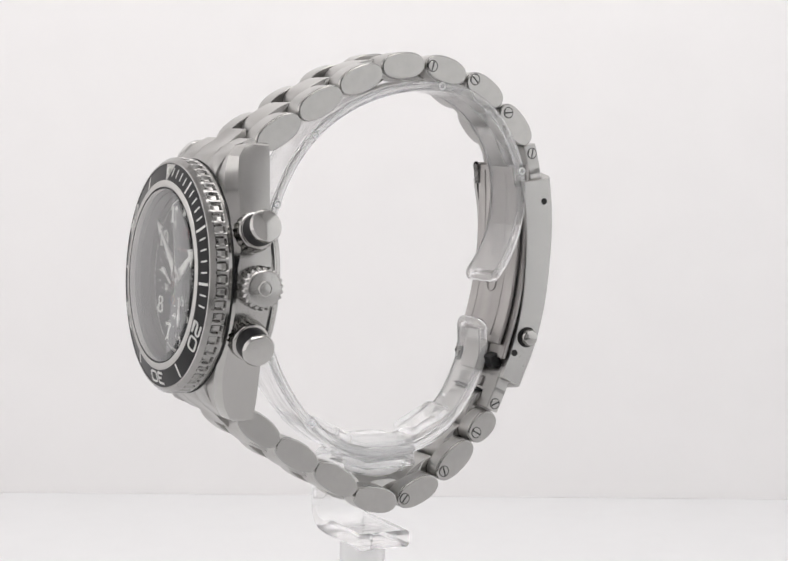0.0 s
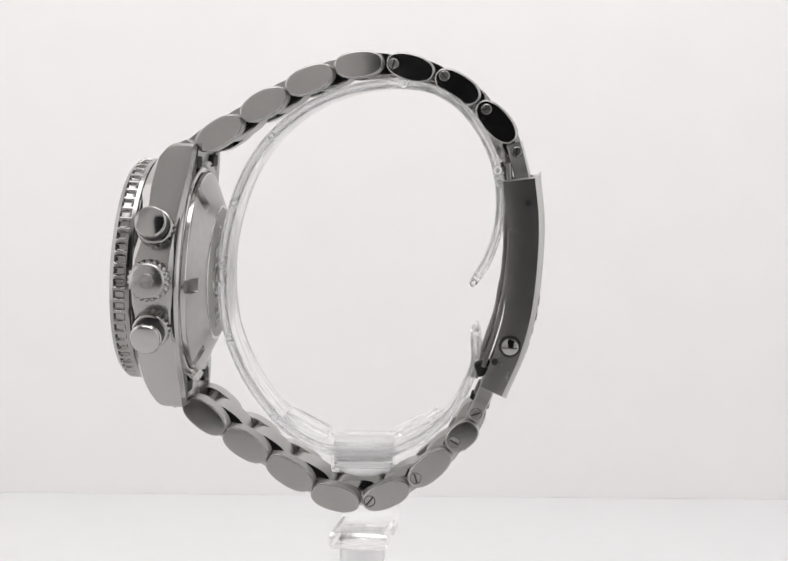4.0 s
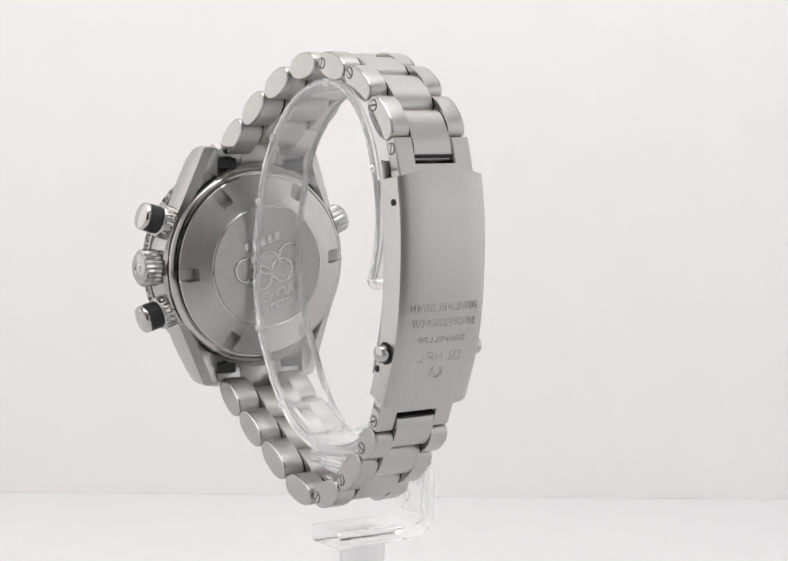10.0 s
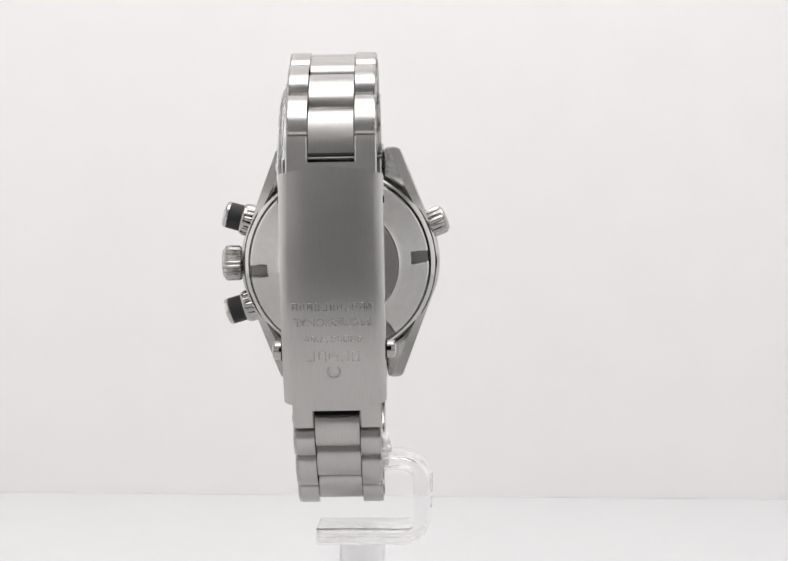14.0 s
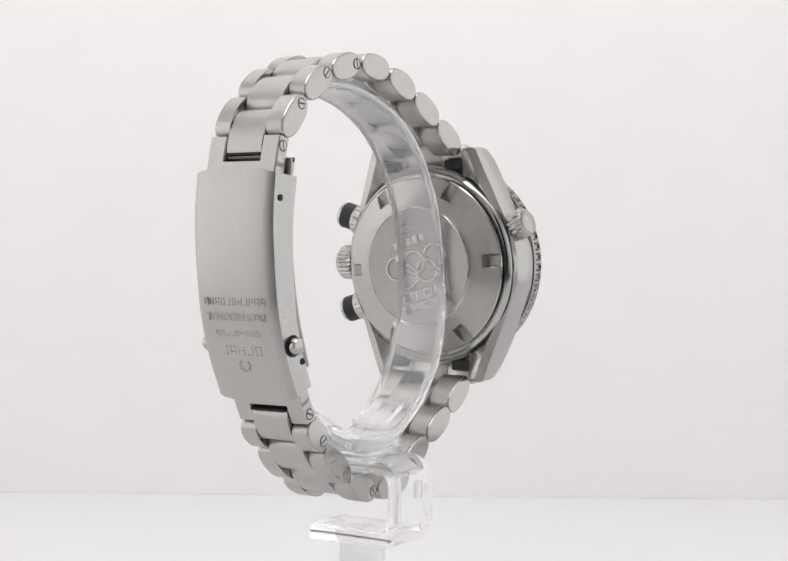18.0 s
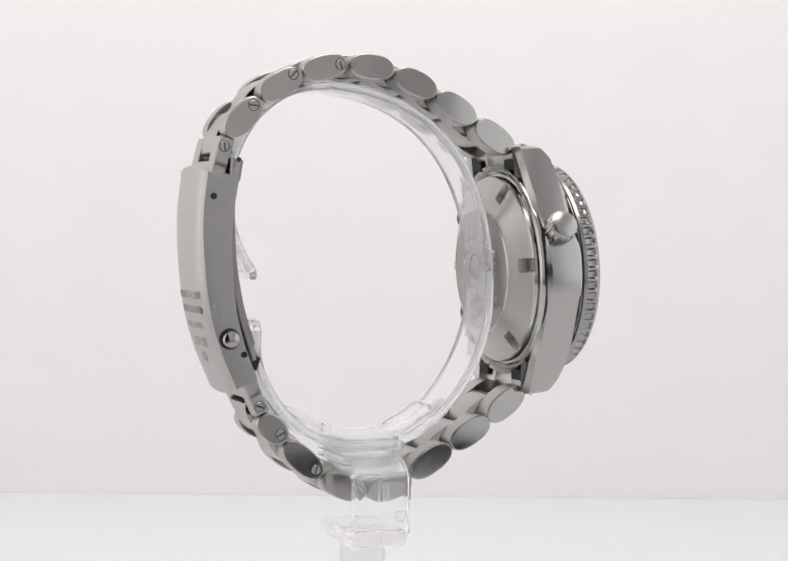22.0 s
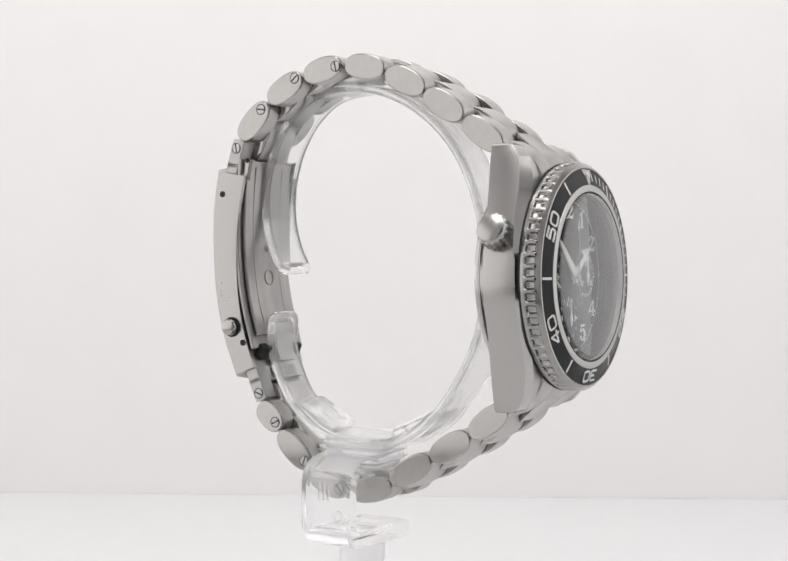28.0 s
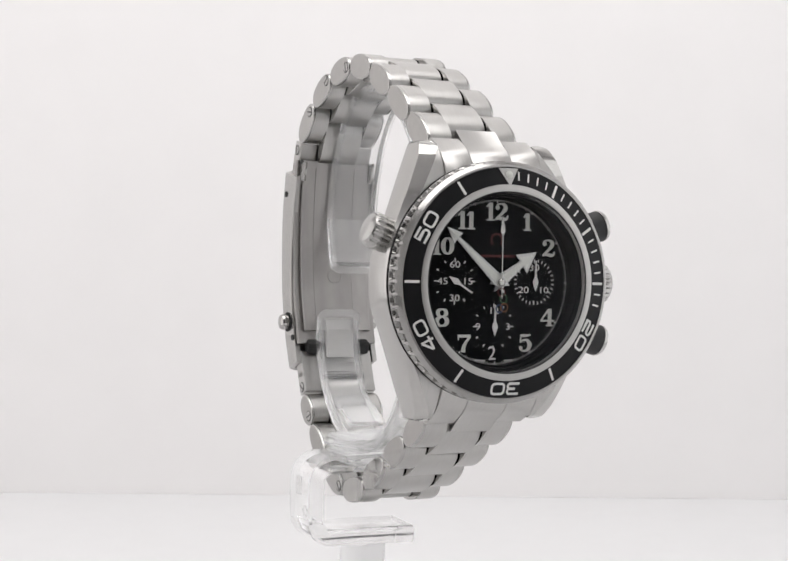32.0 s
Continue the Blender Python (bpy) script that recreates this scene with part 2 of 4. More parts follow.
# -- case with four lugs --
def case_outline():
    half = []
    R = 19.4
    for i in range(7):
        a = radians(13) * i / 6
        half.append((R * math.cos(a), R * math.sin(a)))
    for i in range(1, 13):   # straight flank from the middle of the case to the lug's tip
        f = i / 12
        half.append((18.9 - 6.75 * f, 4.36 + 17.2 * f))
    half += [(11.95, 22.05), (11.5, 22.35), (10.8, 22.5), (9.9, 22.5), (9.3, 22.35), (9.12, 21.9), (9.12, 19.5), (9.12, 17.1)]
    R2 = math.hypot(9.12, 17.1)
    a0 = math.atan2(17.1, 9.12)
    for i in range(1, 7):
        a = a0 + (math.pi / 2 - a0) * i / 6
        half.append((R2 * math.cos(a), R2 * math.sin(a)))
    q = half
    top = q + [(-x, z) for x, z in reversed(q[:-1])]
    return top + [(x, -z) for x, z in reversed(top[1:-1])]


def curve_at(table, z):
    z = abs(z)
    for (z0, v0), (z1, v1) in zip(table, table[1:]):
        if z <= z1:
            f = (z - z0) / (z1 - z0)
            return v0 + (v1 - v0) * f
    return table[-1][1]


FRONT = [(0, 3.3), (11, 3.3), (14.5, 3.15), (16, 2.85), (17.5, 2.4), (19, 1.85), (20.3, 1.2), (21.2, 0.6), (21.9, -0.1), (22.3, -0.7), (22.6, -1.4)]
REAR = [(0, -3.7), (9, -4.0), (14, -4.5), (18, -4.9), (22.7, -5.2)]


def build_case():
    """Rings from the seat of the caseback over the chamfered underside, the flank and the lug facets to the bezel's seat."""
    out = case_outline()
    rings = [[], [], [], [], [], [], [], []]
    for x, z in out:
        ax, az, sx, sz = abs(x), abs(z), math.copysign(1, x), math.copysign(1, z)
        rear, front = curve_at(REAR, z), curve_at(FRONT, z)
        outer = ax > 9.2 or az < 5
        tip = max(0.0, az - 21.9)
        k = min(1.0, max(0.0, (az - 3) / 18.0))
        w = (0.3 + (2.7 if z > 0 else 2.0) * k ** 1.4) if outer else 0.0
        deep = (0.6 + (1.2 if z > 0 else 0.25) * math.sin(math.pi * min(1.0, k * 1.05)) ** 0.8) if outer else 0.0
        a = math.atan2(az, ax)
        if az > 17 and ax > 9.1:
            a = min(a, math.atan2(17.1, 9.12))
        rings[0].append((sx * 18.2 * math.cos(a), 3.3, sz * 18.2 * math.sin(a)))
        c = 0.35 + 1.5 * min(1.0, az / 15) if outer else 0.0
        rings[1].append((sx * (max(9.3, ax - c) if az > 15 else ax - c) if outer else x, -rear, z - sz * 0.3 * (tip > 0)))
        rings[2].append((x, -(rear + (0.8 - 0.4 * k if outer else 0.0)), z))
        low, high = rear + (0.8 - 0.4 * k if outer else 0.0), max(rear + 1.0, front - deep)
        swell = 0.24 * min(1.0, (high - low) / 5) if outer and ax > 9.6 else 0.0   # the flank is slightly convex
        rings[3].append((x + sx * swell, -(low + high) / 2, z))
        rings[4].append((x, -high, z))
        ix, iz = max(9.12, ax - w) if az > 8 else ax - w, az - tip * 0.8
        rings[5].append((sx * ix if outer else x, -front - (0.35 * tip), sz * iz if outer else z))
        if az > 9 and outer:
            jx, jz = 9.12, az - tip * 0.8
        else:
            q = 16.4 / max(16.4, math.hypot(ax, az))
            jx, jz = ax * q, az * q
        rings[6].append((sx * jx, -front - (0.35 * tip if az > 9 and outer else 0), sz * jz))
        q = 14.0 / math.hypot(ax, az)
        rings[7].append((x * q, -1.6, z * q))
    n = len(out)
    verts, faces = loft(rings)
    slots = []
    for kind in (1, 1, 0, 0, 3, 2, 2):
        slots += [kind] * n
    slots += [0, 0]
    return head_part("case", (verts, faces), [FLANK, SATIN, BRUSHED, BEVEL], "steel case with brushed flanks and polished lug bevels", slots=slots, smooth=14)


case = build_case()
head_part("case_ring", lathe([(17.0, 0.5), (18.75, 0.5), (18.75, 2.75), (18.5, 2.95), (17.0, 2.95), (17.0, 0.5)], 128, False), POLISHED, "polished steel ring under the bezel", parent=case)


# -- bezel --
def build_bezel():
    def step(v, lo, hi):
        f = min(1.0, max(0.0, (v - lo) / (hi - lo)))
        return f * f * (3 - 2 * f)

    def teeth(r, d, a):
        """Sixty flat-floored pockets with narrow ridges between them."""
        if r < 18.3:
            return r
        u = abs(2 * ((a * 60 / (2 * math.pi)) % 1.0) - 1)
        return r - 0.56 * (1 - step(u, 0.42, 0.84)) * (1 - step(abs(d - 5.2), 0.6, 1.05))

    ring = lathe([(17.2, 3.05), (18.7, 3.1), (18.85, 3.3), (18.85, 3.85), (18.95, 4.05), (18.95, 4.2), (18.95, 4.5), (18.95, 4.85), (18.95, 5.2), (18.95, 5.55), (18.95, 5.9), (18.9, 6.2), (18.6, 6.55), (18.25, 6.95), (17.95, 6.98), (17.9, 6.3), (15.4, 6.9), (15.2, 7.72), (14.8, 7.88), (14.15, 7.85), (13.95, 7.45), (13.9, 4.0), (17.2, 3.05)], 1200, False, teeth)
    slots = [1 if i >= 17 else 0 for i in range(22) for _ in range(1200)]
    bezel = front_part("bezel", ring, [GRIP, TURNED], "steel rotating bezel with scalloped grip", smooth=40, slots=slots[:len(ring[1])])
    ins = lathe([(17.88, 6.4), (17.86, 6.92), (15.24, 7.66), (15.22, 7.0)], 160, False)
    front_part("bezel_insert", ins, BLACK, "glossy black bezel insert", parent=bezel)
    return bezel


bezel = build_bezel()
# no real opening here: a near-black ring paints the shade under the bezel
head_part("bezel_gap_shade", lathe([(18.5, 3.2), (19.3, 3.2), (19.3, 3.46), (18.5, 3.46)], 160, False), HOLE_SHADE, "near-black ring painting the shaded gap between the bezel and the case", parent=bezel)


def bezel_front(r):
    return 6.92 + (17.86 - r) * (0.74 / 2.62)


def bezel_mark(minute, r0, r1, w, name="tick", mat=None, parent=None):
    a = radians(90 - 6 * minute)
    c, s = math.cos(a), math.sin(a)
    rings = []
    for lift in (-0.1, 0.04):
        ring = []
        for r, k in ((r0, -1), (r1, -1), (r1, 1), (r0, 1)):
            x, z = r * c - k * w / 2 * s, r * s + k * w / 2 * c
            ring.append((x, -(bezel_front(r) + lift), z))
        rings.append(ring)
    return front_part(name, loft(rings), mat or WHITE_INK, parent=parent or bezel)


for minute in range(1, 60):
    if minute % 10 == 5:
        bezel_mark(minute, 15.45, 17.65, 0.42)
    elif minute == 10:
        bezel_mark(minute, 15.45, 17.65, 0.42)
    elif minute < 18:
        bezel_mark(minute, 15.95, 17.3, 0.26)


def text_shape(body, size, thick, bold=0.0):
    """Letters of the built-in font as a shape in the xz plane, front at -y, centred."""
    cu = bpy.data.curves.new("letters", "FONT")
    cu.body, cu.size, cu.extrude, cu.offset = body, size, thick / 2, bold
    cu.align_x, cu.align_y = "CENTER", "CENTER"
    cu.resolution_u = 3
    ob = new("letters", cu)
    me = bpy.data.meshes.new_from_object(ob.evaluated_get(bpy.context.evaluated_depsgraph_get()))
    verts = [(v.co.x, -v.co.z, v.co.y) for v in me.vertices]
    faces = [tuple(p.vertices) for p in me.polygons]
    bpy.data.objects.remove(ob)
    bpy.data.curves.remove(cu)
    bpy.data.meshes.remove(me)
    zs = [v[2] for v in verts]
    mid = (max(zs) + min(zs)) / 2
    return [(x, y, z - mid) for x, y, z in verts], faces


def turned(a):
    """A turn in the dial's plane by a degrees, clockwise as read from the front."""
    return pose(0, 0, 0, 0, a, 0)


def ribbon(points, smooth=0, closed=False, height=0.07):
    """A flat stroke along points (x, z, width), in the dial's plane."""
    P = [Vector(p) for p in points]
    if smooth:
        E = [2 * P[0] - P[1]] + P + [2 * P[-1] - P[-2]]
        Q = []
        for i in range(1, len(E) - 2):
            for k in range(smooth):
                t = k / smooth
                a, b, c, d = E[i - 1], E[i], E[i + 1], E[i + 2]
                Q.append(0.5 * (2 * b + (c - a) * t + (2 * a - 5 * b + 4 * c - d) * t * t + (3 * b - a - 3 * c + d) * t ** 3))
        P = Q + [P[-1]]
    n = len(P)
    rings = []
    for i, p in enumerate(P):
        a, b = (P[i - 1], P[(i + 1) % n]) if closed else (P[max(i - 1, 0)], P[min(i + 1, n - 1)])
        d = Vector((b.x - a.x, b.y - a.y)).normalized()
        e1 = Vector((p.x - a.x, p.y - a.y))
        k = max(0.6, d.dot(e1.normalized())) if e1.length > 1e-6 else 1.0
        nx, nz = -d.y * p.z / 2 / k, d.x * p.z / 2 / k
        rings.append([(p.x + nx, 0.03, p.y + nz), (p.x + nx, -height, p.y + nz), (p.x - nx, -height, p.y - nz), (p.x - nx, 0.03, p.y - nz)])
    return loft(rings, not closed, closed)


def oval(x, z, a, b, thin, thick, power=2.0, n=28):
    """A closed oval stroke, thick at its sides and thin at top and bottom."""
    return ribbon([(x + u, z + v, thin + (thick - thin) * abs(math.cos(2 * math.pi * i / n)) ** 1.3) for i, (u, v) in enumerate(lens_loop(a, b, power, n))], 0, True)


def wide_digit(c):
    """A squarish, wide digit in an even stroke, as on the bezel."""
    w = 0.34
    lines = {"2": [[(-1, 0.78), (0.7, 0.78), (1, 0.55), (1, 0.25), (0.75, 0), (-0.7, 0), (-1, -0.25), (-1, -0.78), (1.1, -0.78)]],
             "3": [[(-1, 0.78), (0.75, 0.78), (1, 0.55), (1, 0.2), (0.8, 0.0), (-0.3, 0.0)], [(0.8, 0.0), (1, -0.2), (1, -0.55), (0.75, -0.78), (-1, -0.78)]],
             "4": [[(0.5, -0.95), (0.5, 0.95)], [(0.45, 0.85), (-1.02, -0.32)], [(-1.15, -0.4), (1.15, -0.4)]],
             "5": [[(1, 0.78), (-0.9, 0.78), (-0.9, 0.12), (0.7, 0.12), (1, -0.1), (1, -0.55), (0.75, -0.78), (-1, -0.78)]]}
    if c == "0":
        return oval(0, 0, 1.08, 0.78, w, w, 4.0, 32)
    return join(*[ribbon([(x, z, w) for x, z in line]) for line in lines[c]])


for minute in (20, 30, 40, 50):
    lean = math.degrees(math.atan(0.74 / 2.62))
    shape = join(move(wide_digit(str(minute)[0]), pose(-1.38, 0, 0)), move(wide_digit("0"), pose(1.38, 0, 0)))
    shape = ([(x, y, z * 1.08) for x, y, z in shape[0]], shape[1])
    m = turned(6 * minute) @ pose(0, -bezel_front(16.45), 16.45, -lean, 0, 0)
    front_part("bezel_numeral", shape, WHITE_INK, m=m, parent=bezel)

tri = [(-1.75, 17.75), (1.75, 17.75), (0, 14.9)]
front_part("bezel_triangle", loft([[(x, -(bezel_front(z) + k), z) for x, z in tri] for k in (-0.1, 0.05)]), TURNED, "steel zero marker triangle", parent=bezel)
front_part("bezel_pearl", lathe([(0.62, -0.1), (0.6, 0.2), (0.35, 0.35), (0.02, 0.4)], 24), LUME, m=pose(0, -bezel_front(16.7), 16.7), parent=bezel)

# thin black ring that draws the dark line at the crystal's edge
front_part("crystal_edge_line", lathe([(13.96, 7.3), (14.12, 7.88), (14.0, 7.9), (13.92, 7.8)], 128, False), RUBBER_AND_LINES, "thin black ring along the edge of the crystal", parent=bezel)

# -- crystal, dial and hands --
DEPTH = 3.7   # front of the dial
cr = front_part("crystal", lathe([(13.9, 7.1), (13.9, 7.75), (13.7, 7.95), (13.0, 8.08), (7.0, 8.3), (0.02, 8.38), (0.02, 7.12), (7.0, 7.1), (13.9, 7.1)], 128, False), [CRYSTAL, CRYSTAL_UNDER], "slightly domed clear crystal", slots=[0 if 1 <= i <= 4 else 1 for i in range(8) for _ in range(128)])
cr.visible_shadow = False
dial = front_part("dial", lathe([(13.8, DEPTH - 0.5), (13.8, DEPTH), (0.02, DEPTH), (0.02, DEPTH - 0.5)], 96), DIAL, "black dial with pale numerals and three subdials")
front_part("rehaut", lathe([(13.88, DEPTH), (13.88, 6.9), (13.75, 6.9), (13.55, 6.2), (13.4, 6.15), (13.3, DEPTH + 0.9), (13.1, DEPTH + 0.85), (13.1, DEPTH)], 120, False), DIAL, "dark sloping inner ring", parent=dial)


def on_dial(shape, x, z, turn=0, lift=0.0):
    return pose(x, -DEPTH - lift, z) @ turned(turn)


NUM = [(12, "12"), (1, "1"), (2, "2"), (4, "4"), (5, "5"), (7, "7"), (8, "8"), (10, "10"), (11, "11")]


def disc(x, z, r):
    return move(lathe([(r, -0.03), (r, 0.075), (0.02, 0.075)], 16), pose(x, 0, z))


def slab_digit(c):
    """A numeral with thick uprights, thin links and slab feet."""
    if c == "0":
        return oval(0, 0, 0.78, 1.2, 0.26, 0.8)
    if c == "1":
        return join(ribbon([(0.08, 1.38, 0.72), (0.08, -1.3, 0.72)]), ribbon([(-0.62, -1.28, 0.24), (0.78, -1.28, 0.24)], height=0.06), ribbon([(-0.7, 0.72, 0.2), (-0.42, 0.95, 0.3), (0.0, 1.3, 0.35)], height=0.06))
    if c == "2":
        return join(disc(-0.72, 0.68, 0.36), ribbon([(-0.98, 0.75, 0.22), (-0.6, 1.16, 0.26), (0.05, 1.25, 0.3), (0.66, 0.92, 0.62), (0.62, 0.38, 0.7), (0.0, -0.3, 0.45), (-0.8, -0.95, 0.3), (-1.05, -1.3, 0.25)], 5),
                    ribbon([(-1.05, -1.15, 0.35), (-0.4, -0.98, 0.5), (0.4, -1.12, 0.55), (0.95, -1.05, 0.4), (1.15, -0.5, 0.2)], 5, height=0.06))
    if c == "4":
        return join(ribbon([(0.3, 1.32, 0.36), (-1.15, -0.45, 0.24)]), ribbon([(-1.25, -0.5, 0.3), (1.3, -0.5, 0.3)], height=0.06), ribbon([(0.45, 1.4, 0.68), (0.45, -1.3, 0.68)], height=0.075), ribbon([(-0.25, -1.28, 0.24), (1.15, -1.28, 0.24)], height=0.06))
    if c == "5":
        return join(ribbon([(-0.8, 1.18, 0.45), (0.2, 1.2, 0.42), (1.0, 1.28, 0.25)]), ribbon([(-0.72, 1.3, 0.24), (-0.85, 0.1, 0.24)], height=0.06),
                    ribbon([(-0.9, 0.1, 0.2), (-0.3, 0.46, 0.3), (0.4, 0.42, 0.5), (0.85, -0.3, 0.78), (0.45, -1.05, 0.5), (-0.2, -1.25, 0.28), (-0.95, -0.95, 0.25)], 5, height=0.075), disc(-0.78, -0.78, 0.34))
    if c == "7":
        return join(ribbon([(-1.05, 1.15, 0.46), (1.1, 1.15, 0.46)]), ribbon([(-1.05, 1.38, 0.26), (-1.05, 0.5, 0.2)], height=0.06), ribbon([(0.98, 1.05, 0.4), (0.3, 0.2, 0.45), (-0.1, -0.6, 0.65), (-0.18, -1.38, 0.78)], 5, height=0.075))
    return join(oval(0, 0.7, 0.74, 0.56, 0.24, 0.66), move(oval(0, -0.62, 0.9, 0.68, 0.26, 0.76), pose(0, 0.005, 0)))


def numeral(body):
    step = {"1": 1.55, "0": 2.35, "2": 2.5}
    total = sum(step.get(c, 2.4) for c in body)
    pieces, x = [], -total / 2
    for c in body:
        w = step.get(c, 2.4)
        pieces.append(move(slab_digit(c), pose(x + w / 2, 0, 0)))
        x += w
    return join(*pieces)


def bar(x0, z0, x1, z1, w, h=0.08):
    d = Vector((x1 - x0, z1 - z0))
    n = Vector((-d.y, d.x)).normalized() * w / 2
    pts = [(x0 - n.x, z0 - n.y), (x1 - n.x, z1 - n.y), (x1 + n.x, z1 + n.y), (x0 + n.x, z0 + n.y)]
    return loft([[(x, -k, z) for x, z in pts] for k in (-0.02, h)])


for hour, body in NUM:
    a = radians(90 - 30 * hour)
    sh = numeral(body)
    front_part("numeral", sh, LUME, m=on_dial(sh, 10.95 * math.cos(a), 11.05 * math.sin(a)), parent=dial)
sh = text_shape("2", 3.1, 0.1, 0.0)
front_part("date_numeral", sh, WHITE_INK, m=on_dial(sh, -0.5, -11.1), parent=dial)


def dial_bars(name, bars, mat, lift=0.0, m=None):
    return front_part(name, join(*bars), mat, m=(m or pose(0, -DEPTH - lift, 0)), parent=dial)


track = []
for i in range(240):
    a = 2 * math.pi * i / 240
    r0 = 12.45 if i % 4 == 0 else 12.65
    track.append(bar(r0 * math.sin(a), r0 * math.cos(a), 12.95 * math.sin(a), 12.95 * math.cos(a), 0.09 if i % 20 else 0.22, 0.04))
tagged(dial_bars("minute_track", track, WHITE_INK), kind="stuff")


def hand(name, outline, lift, turn, x=0, z=0, mat=None, label=""):
    shape = loft([[(u, -k, v) for u, v in outline] for k in (lift - 0.12, lift + 0.12)])
    return front_part(name, shape, mat or WHITE_INK, label, m=pose(x, -DEPTH, z) @ turned(turn), parent=dial)


def arrow(length, tip, wide, neck, root, tail):
    return [(-root, 0.4), (-neck, length - tip), (-wide, length - tip - 0.1), (0, length), (wide, length - tip - 0.1), (neck, length - tip), (root, 0.4), (0.75, -tail), (0, -tail * 0.45), (-0.75, -tail)]


for name, args, inner, lift, turn, label in (
        ("hour_hand", (8.3, 3.2, 1.75, 0.5, 1.0, 1.5), (7.5, 2.2, 1.1, 0.28, 0.6, 0.1), 0.9, 54.2, "broad arrow hour hand with pale filling"),
        ("minute_hand", (12.7, 2.5, 1.1, 0.3, 0.95, 1.6), (12.0, 1.7, 0.62, 0.13, 0.55, 0.1), 1.4, -48.3, "arrow-tipped minute hand with pale filling")):
    hand(name, arrow(*args), lift, turn, mat=POLISHED_PALE, label=label)
    hand("hand_filling", arrow(*inner), lift + 0.06, turn, mat=LUME)
hand("seconds_hand", [(-0.09, -2.6), (-0.09, 7.4), (-0.45, 8.0), (0, 10.4), (0.45, 8.0), (0.09, 7.4), (0.09, -2.6)], 1.9, 0, mat=POLISHED, label="thin steel chronograph seconds hand")
front_part("hand_cap", lathe([(0.55, 0.3), (0.55, 2.0), (0.4, 2.15), (0.02, 2.15)], 32), POLISHED, m=pose(0, -DEPTH, 0), parent=dial)


for x, z, mat in ((-0.05, -1.5, RED_INK), (0.35, -2.55, GREEN_INK), (0.5, -3.9, AMBER_INK), (-0.35, -4.1, BLUE_INK)):
    front_part("counterweight_ring", torus(0.62, 0.09, 24), mat, "small coloured ring on the seconds hand tail", m=pose(x, -DEPTH - 1.9, z), parent=dial)
arch = [bar(1.0 * math.cos(radians(a)), 6.6 + 1.0 * math.sin(radians(a)), 1.0 * math.cos(radians(a + 30)), 6.6 + 1.0 * math.sin(radians(a + 30)), 0.28, 0.05) for a in range(-45, 225, 30)]
dial_bars("red_mark", arch, RED_INK)
dial_bars("red_bar", [bar(-3.4, 4.1, 3.4, 4.1, 0.35, 0.04)], RED_INK)

dial_bars("dial_print", [bar(x, -12.35 + 0.012 * x * x, x + 0.3, -12.35 + 0.012 * x * x, 0.28, 0.04) for x in (-3.6, -3.2, -2.8, -2.4, -2.0, 1.7, 2.1, 2.5, 2.9)], WHITE_INK)


def subdial(x, z, marks, labels, turn):
    bars = []
    for i in range(marks):
        a = 2 * math.pi * i / marks
        long = i % (marks // 4 if marks % 4 == 0 else 5) == 0
        r0 = 2.95 if long else 3.2
        bars.append(bar(r0 * math.sin(a), r0 * math.cos(a), 3.65 * math.sin(a), 3.65 * math.cos(a), 0.16, 0.05))
    sd = front_part("subdial", join(*bars), WHITE_INK, "white printed subdial scale", m=pose(x, -DEPTH, z), parent=dial)
    for body, u, v in labels:
        front_part("subdial_numeral", ([(p * 1.3, q, r) for p, q, r in text_shape(body, 1.5, 0.08, 0.0)[0]], text_shape(body, 1.5, 0.08, 0.0)[1]), WHITE_INK, m=pose(x + u, -DEPTH, z + v), parent=dial)
    hand("subdial_hand", [(-0.5, 0), (-0.15, 0.9), (-0.1, 3.4), (0.1, 3.4), (0.15, 0.9), (0.5, 0), (0, -1.4)], 0.5, turn, x, z, label="small white subdial hand")
    return sd


subdial(-7.35, 0.1, 12, [("60", 0, 2.6), ("15", 2.3, 0), ("30", 0, -2.6), ("45", -2.1, 0)], 122)
subdial(6.95, 0.1, 30, [("30", 0, 2.3), ("10", 1.75, -1.25), ("20", -1.9, -1.25)], 0)
subdial(-0.3, -6.95, 12, [("12", 0, 2.5), ("3", 2.6, 0), ("9", -2.8, 0)], 0)


# -- caseback --
NOTCHES = [60 * i - 4 for i in range(6)]


